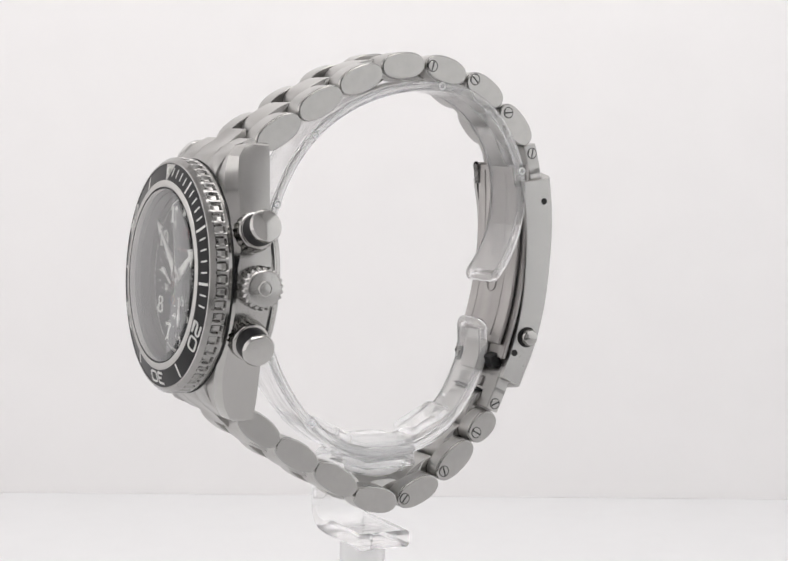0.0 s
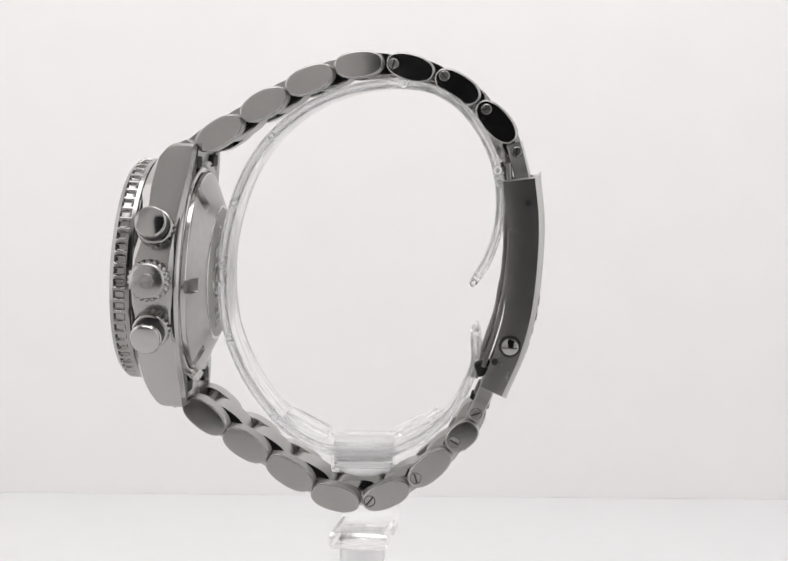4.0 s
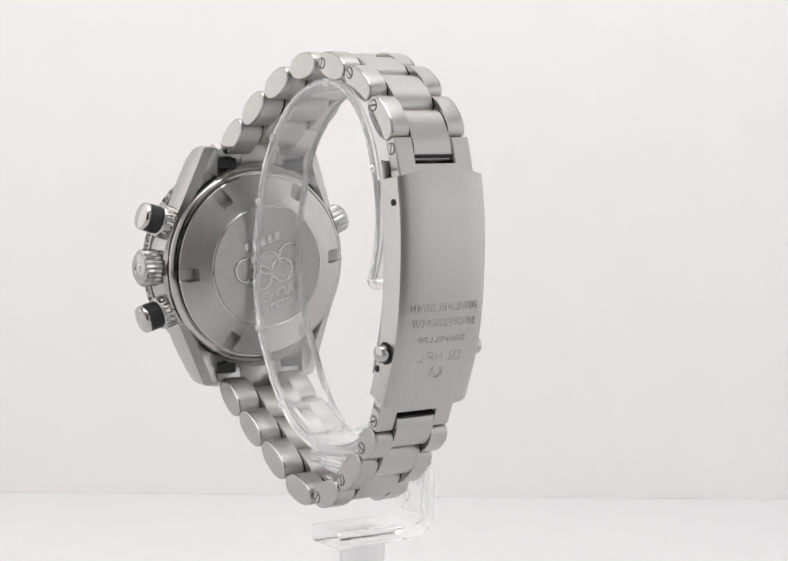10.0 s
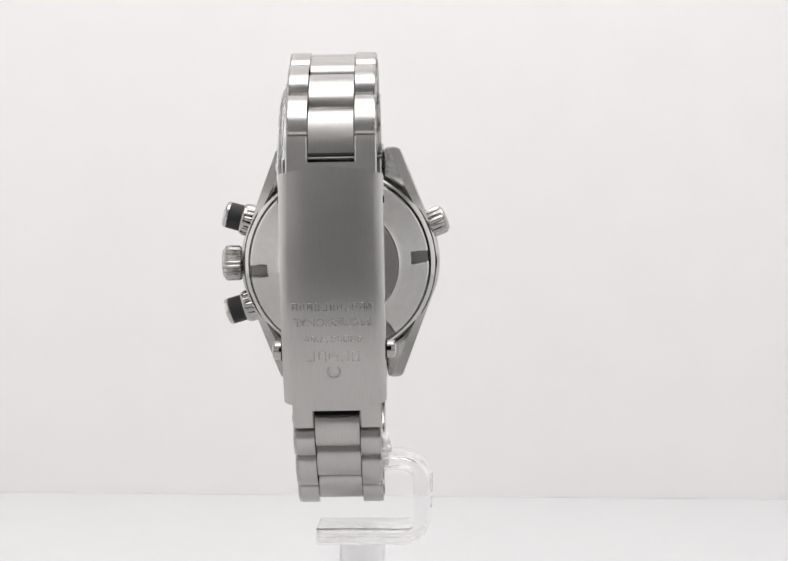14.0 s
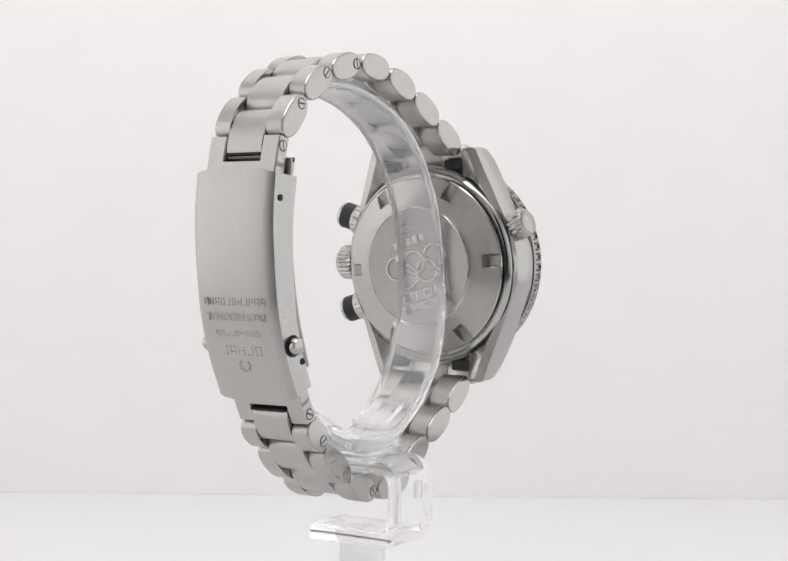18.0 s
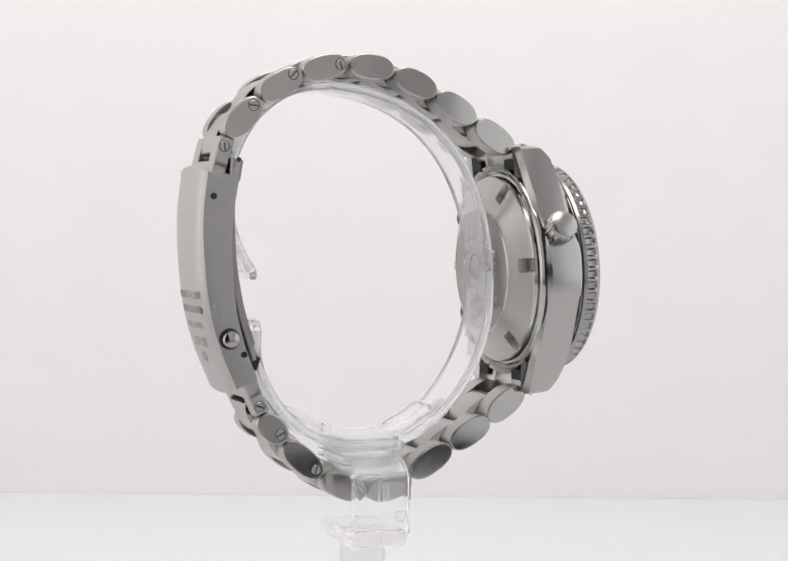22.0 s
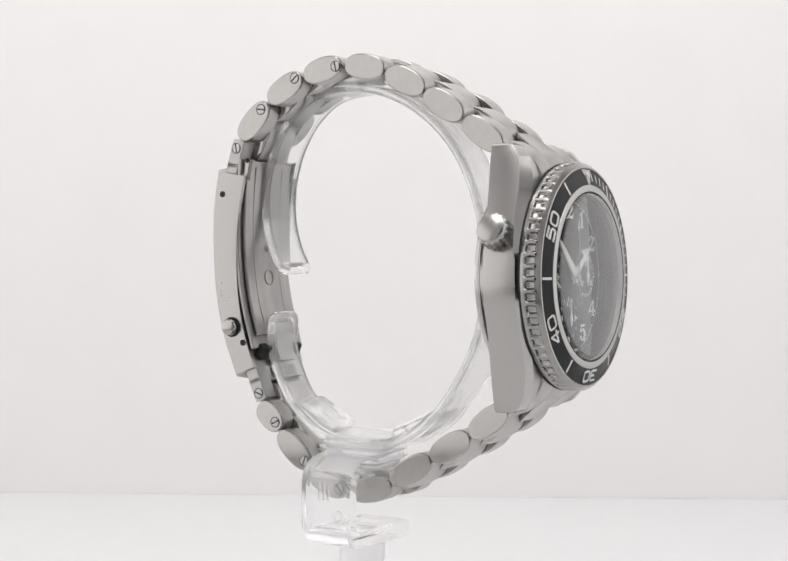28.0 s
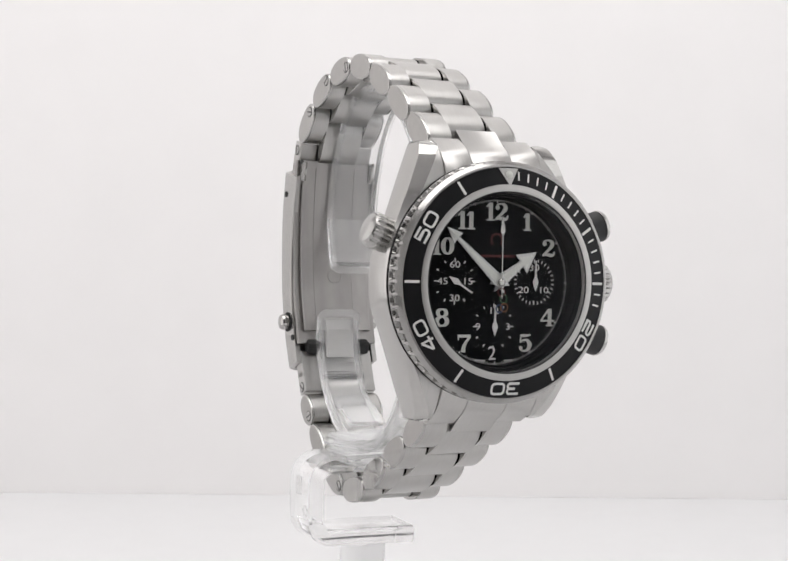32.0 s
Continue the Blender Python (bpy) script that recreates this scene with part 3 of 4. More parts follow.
def build_caseback():
    """A conical back with six wrench notches cut into the cone, open at its outer edge."""
    prof = [(18.6, -3.2), (18.7, -3.9), (18.55, -4.25), (18.1, -4.6), (17.85, -4.72), (17.7, -4.3), (17.45, -4.3), (17.38, -5.42), (17.2, -5.6), (16.9, -5.74), (16.1, -6.06), (15.1, -6.52), (14.2, -6.92), (13.95, -7.03), (12.6, -7.64), (11.75, -8.03), (11.6, -8.18), (11.42, -8.2), (11.32, -8.1), (11.2, -8.08), (0.02, -8.08)]
    rings = []
    for r, d in prof:
        ring = []
        for j in range(480):
            a = 0.75 * j
            off = min(abs((a - t + 180) % 360 - 180) for t in NOTCHES)
            cut_here = 14.0 < r < 17.45 and r * math.sin(radians(min(off, 90))) < 1.12
            dd = max(d, -5.3) if cut_here else d
            ring.append((r * math.cos(radians(a)), -dd, r * math.sin(radians(a))))
        rings.append(ring)
    verts, faces = loft(rings)
    slots = []
    for i in range(len(prof) - 1):
        slots += [1 if i < 8 or 14 < i < 18 else 2 if i >= 18 else 0] * 480
    return head_part("caseback", (verts, faces), [TURNED, BEVEL, DISC], "steel screw-down caseback with raised emblem", slots=slots + [0, 2], smooth=30)


caseback = build_caseback()
# darker slabs paint shade onto the floors of the wrench notches
for t in NOTCHES:
    head_part("notch_floor_shade", block(3.1, 0.1, 2.0, 0.03), RECESS_SHADE, "wrench notch floor with its shade painted in", m=turned(-t) @ pose(15.55, 5.35, 0), parent=caseback)

# black ring stands in for the shaded groove round the caseback
head_part("groove_shade_ring", lathe([(18.7, -3.3), (18.72, -3.86), (18.86, -3.88), (18.9, -3.3)], 96, False), RUBBER_AND_LINES, "black ring painted for the dark groove round the caseback", parent=caseback)
# solid near-black blocks in place of the shaded recesses by the spring bars
for sx in (1, -1):
    for sz in (1, -1):
        head_part("spring_bar_shade", block(4.0, 2.2, 2.0, 0.15), HOLE_SHADE, "near-black block as the shade of the recess beside the spring bar", m=pose(sx * 7.1, 3.95, sz * 19.3), parent=caseback)

BACK = pose(0, 8.08, 0) @ pose(0, 0, 0, 0, 0, 180) @ turned(-17)


for x, z in ((-4.7, 0.2), (0, 0.2), (4.7, 0.2), (-2.35, -2.0), (2.35, -2.0)):
    head_part("emblem_ring", torus(2.2, 0.28), POLISHED, "raised steel emblem ring", m=BACK @ pose(x, -0.03, z + 0.6), parent=caseback)
for body, z, size in (("OFFICIAL", -5.5, 2.5), ("TIMEKEEPER", -7.7, 2.1)):
    head_part("engraved_letters", text_shape(body, size, 0.16, 0.02), POLISHED, "raised caseback lettering", m=BACK @ pose(0, -0.04, z), parent=caseback)
for x in (-3.2, -1.6, 0, 1.6, 3.2):
    head_part("engraved_bar", block(1.2, 0.2, 1.6, 0.07), SATIN, m=BACK @ pose(x, -0.05, 5.0), parent=caseback)
head_part("engraved_mark", torus(0.95, 0.16, 24), POLISHED, "round raised mark", m=BACK @ pose(0, -0.03, 7.6), parent=caseback)


# -- crown, pushers and helium valve: shapes along +y, then turned outwards --
def knob(profile, flutes, deep, n=96, rim=2.85):
    def wave(r, d, a):
        return r - (deep * (0.5 + 0.5 * math.cos(a * flutes)) if r > rim else 0)
    return lathe(profile, n, True, wave)


def outward(angle, back=0.3):
    """Turns -y into the direction at that angle in the dial's plane, counted from 3 o'clock upwards."""
    return turned(-angle) @ pose(0, back, 0) @ pose(0, 0, 0, 0, 0, 90)


def build_crown():
    head_part("crown_tube", lathe([(2.2, 17), (2.2, 20.2), (1.6, 20.2)], 40), POLISHED, m=outward(0))
    cr = head_part("crown", knob([(1.6, 19.4), (3.2, 19.5), (3.45, 19.9), (3.5, 22.4), (3.25, 22.75), (2.95, 22.8), (2.8, 23.05), (2.5, 23.2), (0.02, 23.35)], 22, 0.32, 176, 3.0), SATIN, "fluted steel winding crown", m=outward(0))
    head_part("crown_mark", torus(1.1, 0.14, 28), POLISHED, "small raised ring on the crown", m=outward(0) @ pose(0, -23.28, 0), parent=cr)


build_crown()


def build_pusher(angle):
    m = pose(-0.99, 0, math.copysign(3.0, angle)) @ outward(angle)
    pu = head_part("pusher", lathe([(2.4, 17.6), (2.45, 23.7), (2.65, 23.75), (2.65, 24.1), (2.4, 24.5), (1.4, 24.75), (0.02, 24.85)], 48), BEVEL, "round polished chronograph pusher", m=m)
    head_part("collar", knob([(2.3, 18.0), (3.0, 18.1), (3.2, 18.5), (3.2, 20.25), (3.06, 20.5), (3.06, 20.75), (2.95, 20.98), (2.75, 21.1), (2.4, 21.12)], 20, 0.22, 160, 3.1), POLISHED, "fluted steel collar", m=m, parent=pu)
    head_part("rubber_ring", lathe([(2.4, 21.1), (2.6, 21.2), (2.6, 23.65), (2.4, 23.7)], 48), RUBBER_AND_LINES, "black rubber ring", m=m, parent=pu)


build_pusher(16)
build_pusher(-16)
head_part("helium_valve", knob([(2.0, 17.4), (2.7, 18.6), (2.85, 18.9), (2.85, 21.6), (2.7, 21.95), (2.5, 22.0), (2.4, 22.3), (2.1, 22.5), (1.2, 22.68), (0.02, 22.72)], 16, 0.26, 128, 2.65), SATIN, "fluted steel valve knob", m=outward(158, 0.9))


# -- bracelet --
def sideways(y):
    """How far the band stands off its middle plane: it bends a little towards the head."""
    return 0.0 if y > 8 else (8 - y) / 36 * 0.85


def seg_pose(y, z, ang):
    """The pose of a bar across the bracelet: its own y runs along the band, its z outwards."""
    return pose(sideways(y), y, z, ang, 0, 0)


def bar_shape(a, b, x0, x1, edge0, edge1, power=2.3, n=32):
    """A lens-shaped bar from x0 to x1; edge0 and edge1 are the widths of the chamfers at its ends."""
    def ring(x, k):
        return [(x, u, v) for u, v in lens_loop(a - k, b - k, power, n)]

    def end(x, way, edge):
        """Rings from an end face inwards over its rounded or chamfered edge."""
        if edge < 0.2:
            return [ring(x, edge), ring(x + way * edge * 0.55, 0)]
        return [ring(x, edge * 0.75), ring(x + way * edge * 0.25, edge * 0.3), ring(x + way * edge * 0.7, edge * 0.08), ring(x + way * edge * 1.4, 0)]

    first, last = end(x0, 1, edge0), end(x1, -1, edge1)
    rings = first + last[::-1]
    v, f = loft(rings)
    slots = []
    for i in range(len(rings) - 1):
        slots += [2 if i < len(first) - 1 or i >= len(first) else 0] * n
    slots += [1, 1]
    return (v, f), slots


def screw_mesh(m, side):
    """A pin head facing +x for side 1, with a near-black ring painting the gap's shade round it."""
    head = move(lathe([(0.86, -0.5), (0.86, 0.06), (0.78, 0.12), (0.02, 0.12)], 24), pose(0, 0, 0, 0, 0, 90 * side))
    gap = move(lathe([(1.0, -0.5), (1.0, 0.03), (0.88, 0.03), (0.88, -0.5)], 24, False), pose(0, 0, 0, 0, 0, 90 * side))
    v, f = join(head, gap)
    return mesh_of("pin_screw", *move((v, f), m), [SATIN, HOLE_SHADE], [0] * len(head[1]) + [1] * len(gap[1]))


LINKS_TOP = [(-27.78, 14.42, -20.18, 19.48, 8.35), (-20.18, 19.69, -12.48, 24.14, 8.2), (-12.58, 24.44, -4.56, 27.88, 7.9), (-4.46, 28.29, 3.96, 29.29, 7.6), (4.46, 29.5, 12.58, 27.27, 7.35), (12.88, 27.47, 20.18, 22.92, 7.3), (20.18, 22.62, 26.16, 16.04, 7.3)]
LINKS_LOW = [(-30.02, -29.09, -22.92, -34.56, 8.35), (-23.12, -34.46, -15.52, -39.11, 8.2), (-15.62, -39.11, -7.7, -43.98, 7.95), (-8.0, -44.75, 0.62, -46.8, 7.7), (1.04, -46.9, 9.1, -43.45, 7.45), (9.12, -43.16, 16.02, -37.19, 7.4), (15.62, -36.69, 20.48, -32.33, 7.4)]
SCREWS_TOP = {4: (5.7, 28.96), 5: (14.34, 26.99), 6: (21.48, 21.44)}
SCREWS_LOW = {4: (2.29, -46.19), 5: (10.23, -41.96), 6: (16.72, -35.47)}
MIDW = 3.74


def build_row(y0, z0, y1, z1, hw, screw):
    ang = math.degrees(math.atan2(z1 - z0, y1 - y0))
    L = math.hypot(y1 - y0, z1 - z0)
    cy, cz = (y0 + y1) / 2, (z0 + z1) / 2
    m = seg_pose(cy, cz, ang)
    for side in (1, -1):
        x0, x1 = (MIDW + 0.08, hw) if side > 0 else (-hw, -MIDW - 0.08)
        sh, sl = bar_shape(L / 2 - 0.05, 2.3, x0, x1, 0.12 if side > 0 else 0.36, 0.36 if side > 0 else 0.12)
        outer = part("outer_link", mesh_of("outer_link", *move(sh, m), [BRUSHED, POLISHED, SATIN], sl, 20), watch, "brushed steel outer link with polished oval end")
        if screw:
            off = sideways(cy)
            ms = pose(off + side * hw, screw[0], screw[1])
            sc = part("pin_screw", screw_mesh(ms, side), outer, "slotted screw pin head")
            # the slot isn't cut: a near-black bar paints its shade
            slot = move(block(0.1, 1.62, 0.24, 0.03), pose(off + side * (hw + 0.1), screw[0], screw[1], 35 + screw[0] * 7))
            part("screw_slot_shade", mesh_of("screw_slot_shade", *slot, HOLE_SHADE), outer)


def build_band(rows, screws, last):
    mids = [((r[0] + r[2]) / 2, (r[1] + r[3]) / 2) for r in rows] + [last]
    for i, r in enumerate(rows):
        build_row(*r, screws.get(i))
        (ay, az), (by, bz) = mids[i], mids[i + 1]
        d = math.hypot(by - ay, bz - az)
        k = 0.36
        my, mz = ay + (by - ay) * k, az + (bz - az) * k
        ang = math.degrees(math.atan2(bz - az, by - ay))
        sh, sl = bar_shape(d / 2 * 0.98, 2.3, -MIDW, MIDW, 0.12, 0.12, 2.4)
        part("middle_link", mesh_of("middle_link", *move(sh, seg_pose(my, mz, ang)), [BRUSHED, POLISHED, SATIN], sl), watch, "brushed steel middle link")


build_band(LINKS_TOP, SCREWS_TOP, (27.4, 10.6))
build_band(LINKS_LOW, SCREWS_LOW, (21.4, -28.2))


# end links between the lugs
def build_end_link(s):
    for name, x0, x1 in (("end_link", -8.9, -3.78), ("end_link", -3.68, 3.68), ("end_link", 3.78, 8.9)):
        rings = []
        mid = name and abs(x0 + x1) < 1
        prof = [(15.5, 3.5), (17.0, 3.05), (18.5, 2.4), (20.0, 1.35), (21.3, 0.0), (22.4, -1.6), (23.1 + (1.6 if mid else 0), -3.0 - (1.2 if mid else 0)), (22.0, -4.6), (19.0, -3.9), (15.5, -2.0)]
        for x, k in ((x0, 0.1), (x0 + 0.1, 0), (x1 - 0.1, 0), (x1, 0.1)):
            rings.append([(x, -(d - k * (1 if d > 0 else -1)), s * z) for z, d in prof])
        head_part(name, loft(rings), BRUSHED, "brushed steel end link between the lugs", smooth=50)


build_end_link(1)
build_end_link(-1)


# -- clasp --
def arc_points(pts, n):
    """A smooth curve through a few points."""
    out = []
    P = [Vector(p) for p in pts]
    P = [2 * P[0] - P[1]] + P + [2 * P[-1] - P[-2]]
    for i in range(1, len(P) - 2):
        for k in range(n):
            t = k / n
            a, b, c, d = P[i - 1], P[i], P[i + 1], P[i + 2]
            out.append(0.5 * ((2 * b) + (c - a) * t + (2 * a - 5 * b + 4 * c - d) * t * t + (3 * b - a - 3 * c + d) * t ** 3))
    out.append(P[-2])
    return out


CLASP = [(30.82, 10.07), (31.59, 3.28), (31.54, -3.8), (30.62, -12.9), (28.7, -20.49), (25.76, -27.58)]


def build_clasp():
    outer = arc_points(CLASP, 6)
    rings = []
    n = len(outer)
    thick = 5.1
    extra = [1.5 - 1.6 * i / (n - 1) for i in range(n)]   # the cover is deeper at its upper end
    def off(i, t):
        a, b = outer[max(i - 1, 0)], outer[min(i + 1, n - 1)]
        d = (b - a).normalized()
        nn = Vector((d.y, -d.x))  # towards the inside of the band
        return outer[i] + nn * t if nn.x < 0 else outer[i] - nn * t
    W = 8.36
    sect = [(-W, thick), (-W - 0.14, 2.9), (-W, 1.0), (-W + 0.5, 0.5), (-W + 1.6, 0.18), (-4, 0.02), (0, 0), (4, 0.02), (W - 1.6, 0.18), (W - 0.5, 0.5), (W, 1.0), (W + 0.14, 2.9), (W, thick), (W - 0.9, thick), (W - 0.9, 1.4), (-W + 0.9, 1.4), (-W + 0.9, thick)]
    for i in range(n):
        bow = 1.1 if i == 0 else -0.9 if i == n - 1 else 0
        rings.append([(x + 0.1, off(i, t + (extra[i] if t > 2 else 0)).x - (0.4 * bow * (1 - (x / W) ** 2) if bow < 0 else 0) * -1, off(i, t + (extra[i] if t > 2 else 0)).y + bow * (1 - (x / W) ** 2)) for x, t in sect])
    verts, faces = loft(rings)
    k = len(sect)
    slots = []
    for i in range(n - 1):
        slots += [1 if j in (0, 1, 10, 11) else 0 for j in range(k)]
    slots += [0, 0]
    cl = part("clasp", mesh_of("clasp", verts, faces, [BRUSHED, SATIN], slots, 30), watch, "brushed steel folding clasp cover with engraved lines")
    for side in (1, -1):
        for (y, z) in ((28.86, 5.84), (23.57, -21.3)):
            # near-black disc paints the hole's shade; nothing is drilled
            part("pin_hole_shade", mesh_of("pin_hole_shade", *move(lathe([(0.55, -0.3), (0.55, 0.05), (0.02, 0.05)], 20), pose(side * 8.52 + 0.1, y, z, 0, 0, 90 * side)), HOLE_SHADE), cl, "small near-black disc painting the shade of a pin hole")
        # flush near-black ring puts the gap's shade round the button
        part("button_gap_shade", mesh_of("button_gap_shade", *move(lathe([(1.85, -0.4), (1.85, 0.04), (1.4, 0.04), (1.4, -0.4)], 32, False), pose(side * 8.52 + 0.1, 26.09, -18.55, 0, 0, 90 * side)), HOLE_SHADE), cl, "near-black ring painting the shaded gap round the push button")
        b = part("clasp_button", mesh_of("clasp_button", *move(lathe([(1.3, 0), (1.45, 0.1), (1.5, 1.0), (1.3, 1.4), (0.6, 1.58), (0.02, 1.62)], 40), pose(side * 8.52 + 0.1, 26.09, -18.55, 0, 0, 90 * side)), POLISHED), cl, "round polished push button")
    return cl


clasp = build_clasp()


def strip(pts, half, thick, mats, name, label, n=6, edge=0.25):
    mid = arc_points(pts, n)
    rings = []
    for i, p in enumerate(mid):
        a, b = mid[max(i - 1, 0)], mid[min(i + 1, len(mid) - 1)]
        d = (b - a).normalized()
        nn = Vector((-d.y, d.x))
        q = edge * thick
        ring = []
        for x, t in ((-half, -thick / 2 + q), (-half, thick / 2 - q), (-half + q, thick / 2), (half - q, thick / 2), (half, thick / 2 - q), (half, -thick / 2 + q), (half - q, -thick / 2), (-half + q, -thick / 2)):
            c = p + nn * t
            ring.append((x, c.x, c.y))
        rings.append(ring)
    return part(name, mesh_of(name, *loft(rings), mats, None, 40), watch, label)


strip([(25.3, 12.4), (25.75, 4.0), (25.5, -5.0), (24.2, -13.6), (21.6, -22.3)], 8.1, 0.8, BLADE, "folding_blade", "thin curved steel clasp blade")
strip([(24.6, 12.0), (25.0, 4.0), (24.75, -5.0), (23.4, -13.3), (21.4, -19.8)], 6.9, 0.7, BLADE, "folding_blade", "thin curved steel clasp blade")


# thin darkened strips paint the shaded steps along the blade
for x in (-4.3, 3.6):
    groove = strip([(24.28, 11.0), (24.7, 4.0), (24.48, -5.0), (23.13, -13.2), (21.4, -18.6)], 0.1, 0.25, RECESS_SHADE, "blade_step_shade", "fine darkened strip painting the shaded step between the clasp blades")
    groove.location.x = x * MM
for side in (1, -1):
    eye = strip([(24.2, 12.1), (24.4, 10.8), (24.75, 8.6)], 0.5, 1.9, SATIN, "blade_lug", "rounded steel lug at the blade's hinge")
    eye.location.x = side * 6.9 * MM
    # another near-black disc for a pin hole's shade
    part("pin_hole_shade", mesh_of("pin_hole_shade", *move(lathe([(0.42, -0.2), (0.42, 0.05), (0.02, 0.05)], 16), pose(side * 0.52, 24.15, 12.1, 0, 0, 90 * side)), HOLE_SHADE), eye, "small near-black disc painting the shade of a pin hole")


def clasp_tongue(body, root, screw, turn):
    """An end piece: a plate from the clasp with a slot in its middle for the last link, and a screw through it."""
    t = strip(body, 7.35, 2.6, BRUSHED, "clasp_tongue", "brushed steel end piece entering the clasp", edge=0.08)
    for side in (1, -1):
        fork = strip(root, (7.35 - MIDW - 0.1) / 2, 2.6, BRUSHED, "tongue_fork", "brushed steel fork of the end piece beside the middle link", edge=0.08)
        fork.location.x = side * (7.35 + MIDW + 0.1) / 2 * MM
        fork.parent = t
        part("pin_screw", screw_mesh(pose(side * 7.35, *screw), side), t, "slotted screw pin head")
        # near-black bar for the shade in the slot
        part("screw_slot_shade", mesh_of("screw_slot_shade", *move(block(0.1, 1.62, 0.24, 0.03), pose(side * 7.45, *screw, turn)), HOLE_SHADE), t)


clasp_tongue([(27.32, 11.6), (27.75, 9.8), (28.3, 7.0)], [(26.15, 15.75), (26.55, 14.5), (27.32, 11.6), (27.5, 10.8)], (26.7, 14.35), 80)
clasp_tongue([(21.3, -28.6), (21.9, -27.2), (23.0, -24.3)], [(19.9, -31.6), (20.45, -30.5), (21.3, -28.6), (21.6, -27.9)], (20.49, -30.48), 20)


for y, z, r in ((23.7, -9.5, 1.35), (24.4, -4.0, 0.6)):
    part("blade_stamp", mesh_of("blade_stamp", *move(torus(r, 0.07, 28), pose(0, y, z, -9.2)), RECESS_SHADE), clasp, "small stamped circle inside the clasp")
strip([(22.3, -17.6), (21.1, -21.2), (19.9, -24.9)], 2.9, 1.3, BRUSHED, "hinge_plate", "narrow brushed steel hinge plate between dark gaps")
# near-black blocks fill in the shade at both sides of the hinge plate
for side in (1, -1):
    part("hinge_gap_shade", mesh_of("hinge_gap_shade", *move(block(2.6, 1.9, 2.5, 0.2), pose(side * 5.0, 21.2, -22.9, 20)), HOLE_SHADE), clasp, "near-black block as the shade in the gap beside the hinge plate")
# darkened plates paint two shaded slots; the surface stays uncut
part("hinge_slot_shade", mesh_of("hinge_slot_shade", *move(block(6.4, 0.5, 1.9, 0.1), pose(0, 20.4, -26.9, -24)), RECESS_SHADE), clasp, "darkened plate painting the shade of a slot behind the hinge")
part("hinge_slot_shade", mesh_of("hinge_slot_shade", *move(block(4.6, 0.5, 0.8, 0.1), pose(0, 19.75, -24.6, -24)), RECESS_SHADE), clasp, "darkened plate painting the shade of a slot behind the hinge")


# thin near-black blocks show the gap's shade as a line
for y, z, ang in ((26.45, 12.4, -63), (20.9, -29.1, 60)):
    part("link_gap_shade", mesh_of("link_gap_shade", *move(block(7.5, 0.4, 3.7, 0.05), seg_pose(y, z, ang)), HOLE_SHADE), clasp, "near-black block for the shaded gap between the middle link and the end piece")


# engraved lines on the clasp cover
def clasp_face(z):
    """Where the clasp's outer face lies at a height, and how it leans."""
    arc = arc_points(CLASP, 6)
    for p, q in zip(arc, arc[1:]):
        if q.y <= z <= p.y:
            f = (p.y - z) / (p.y - q.y)
            return p.x + (q.x - p.x) * f, math.degrees(math.atan2(p.x - q.x, p.y - q.y))
    return arc[-1].x, 0.0


def on_clasp(x, z, proud=0.0):
    y, lean = clasp_face(z)
    return pose(x + 0.1, y + proud, z, -lean, 0, 0) @ pose(0, 0, 0, 0, 0, 180) @ turned(180)


def clasp_bars(z, count, wide, tall, lean=0):
    """A line of unreadable raised letters: short upright and level strokes of uneven size."""
    step = wide / count
    for k in range(count):
        x = -wide / 2 + (k + 0.5) * step
        w = step * random.uniform(0.6, 0.78)
        kind = random.randrange(4)
        strokes = [block(0.2, 0.11, tall, 0.03)]
        strokes[0] = move(strokes[0], pose(-w / 2 + 0.1, 0, 0))
        if kind != 1:
            strokes.append(move(block(0.2, 0.11, tall * random.uniform(0.55, 1.0), 0.03), pose(w / 2 - 0.1, 0, 0)))
        for up in ((0.42, -0.42), (0.42,), (0.0,), (-0.42, 0.1))[kind]:
            strokes.append(move(block(w, 0.1, 0.18, 0.03), pose(0, 0, up * tall)))
        part("engraved_bar", mesh_of("engraved_bar", *move(join(*strokes), on_clasp(x, z) @ turned(lean)), SATIN), clasp)


clasp_bars(-11.2, 11, 13.2, 1.35)
part("engraved_letters", mesh_of("engraved_letters", *move(text_shape("PROFESSIONAL", 1.85, 0.14, 0.015), on_clasp(0, -13.75)), SATIN), clasp, "engraved capital lettering")
clasp_bars(-16.5, 9, 9.6, 1.0, 12)
clasp_bars(-19.4, 5, 9.0, 1.75)
arch = [bar(1.05 * math.sin(radians(q)), 1.05 * math.cos(radians(q)), 1.05 * math.sin(radians(q + 25)), 1.05 * math.cos(radians(q + 25)), 0.34, 0.1) for q in range(-140, 140, 20)]
part("engraved_mark", mesh_of("engraved_mark", *move(join(*arch), on_clasp(0, -22.0)), SATIN), clasp, "small round engraved mark")


# ---- the clear stand ----
stand = tagged(new("display_stand"), "clear acrylic watch stand with open cuff and round post", "stand")
TO_AXIS = pose(0, 0, 0, 0, 1.6, 0) @ pose(4.85, 0, 0)


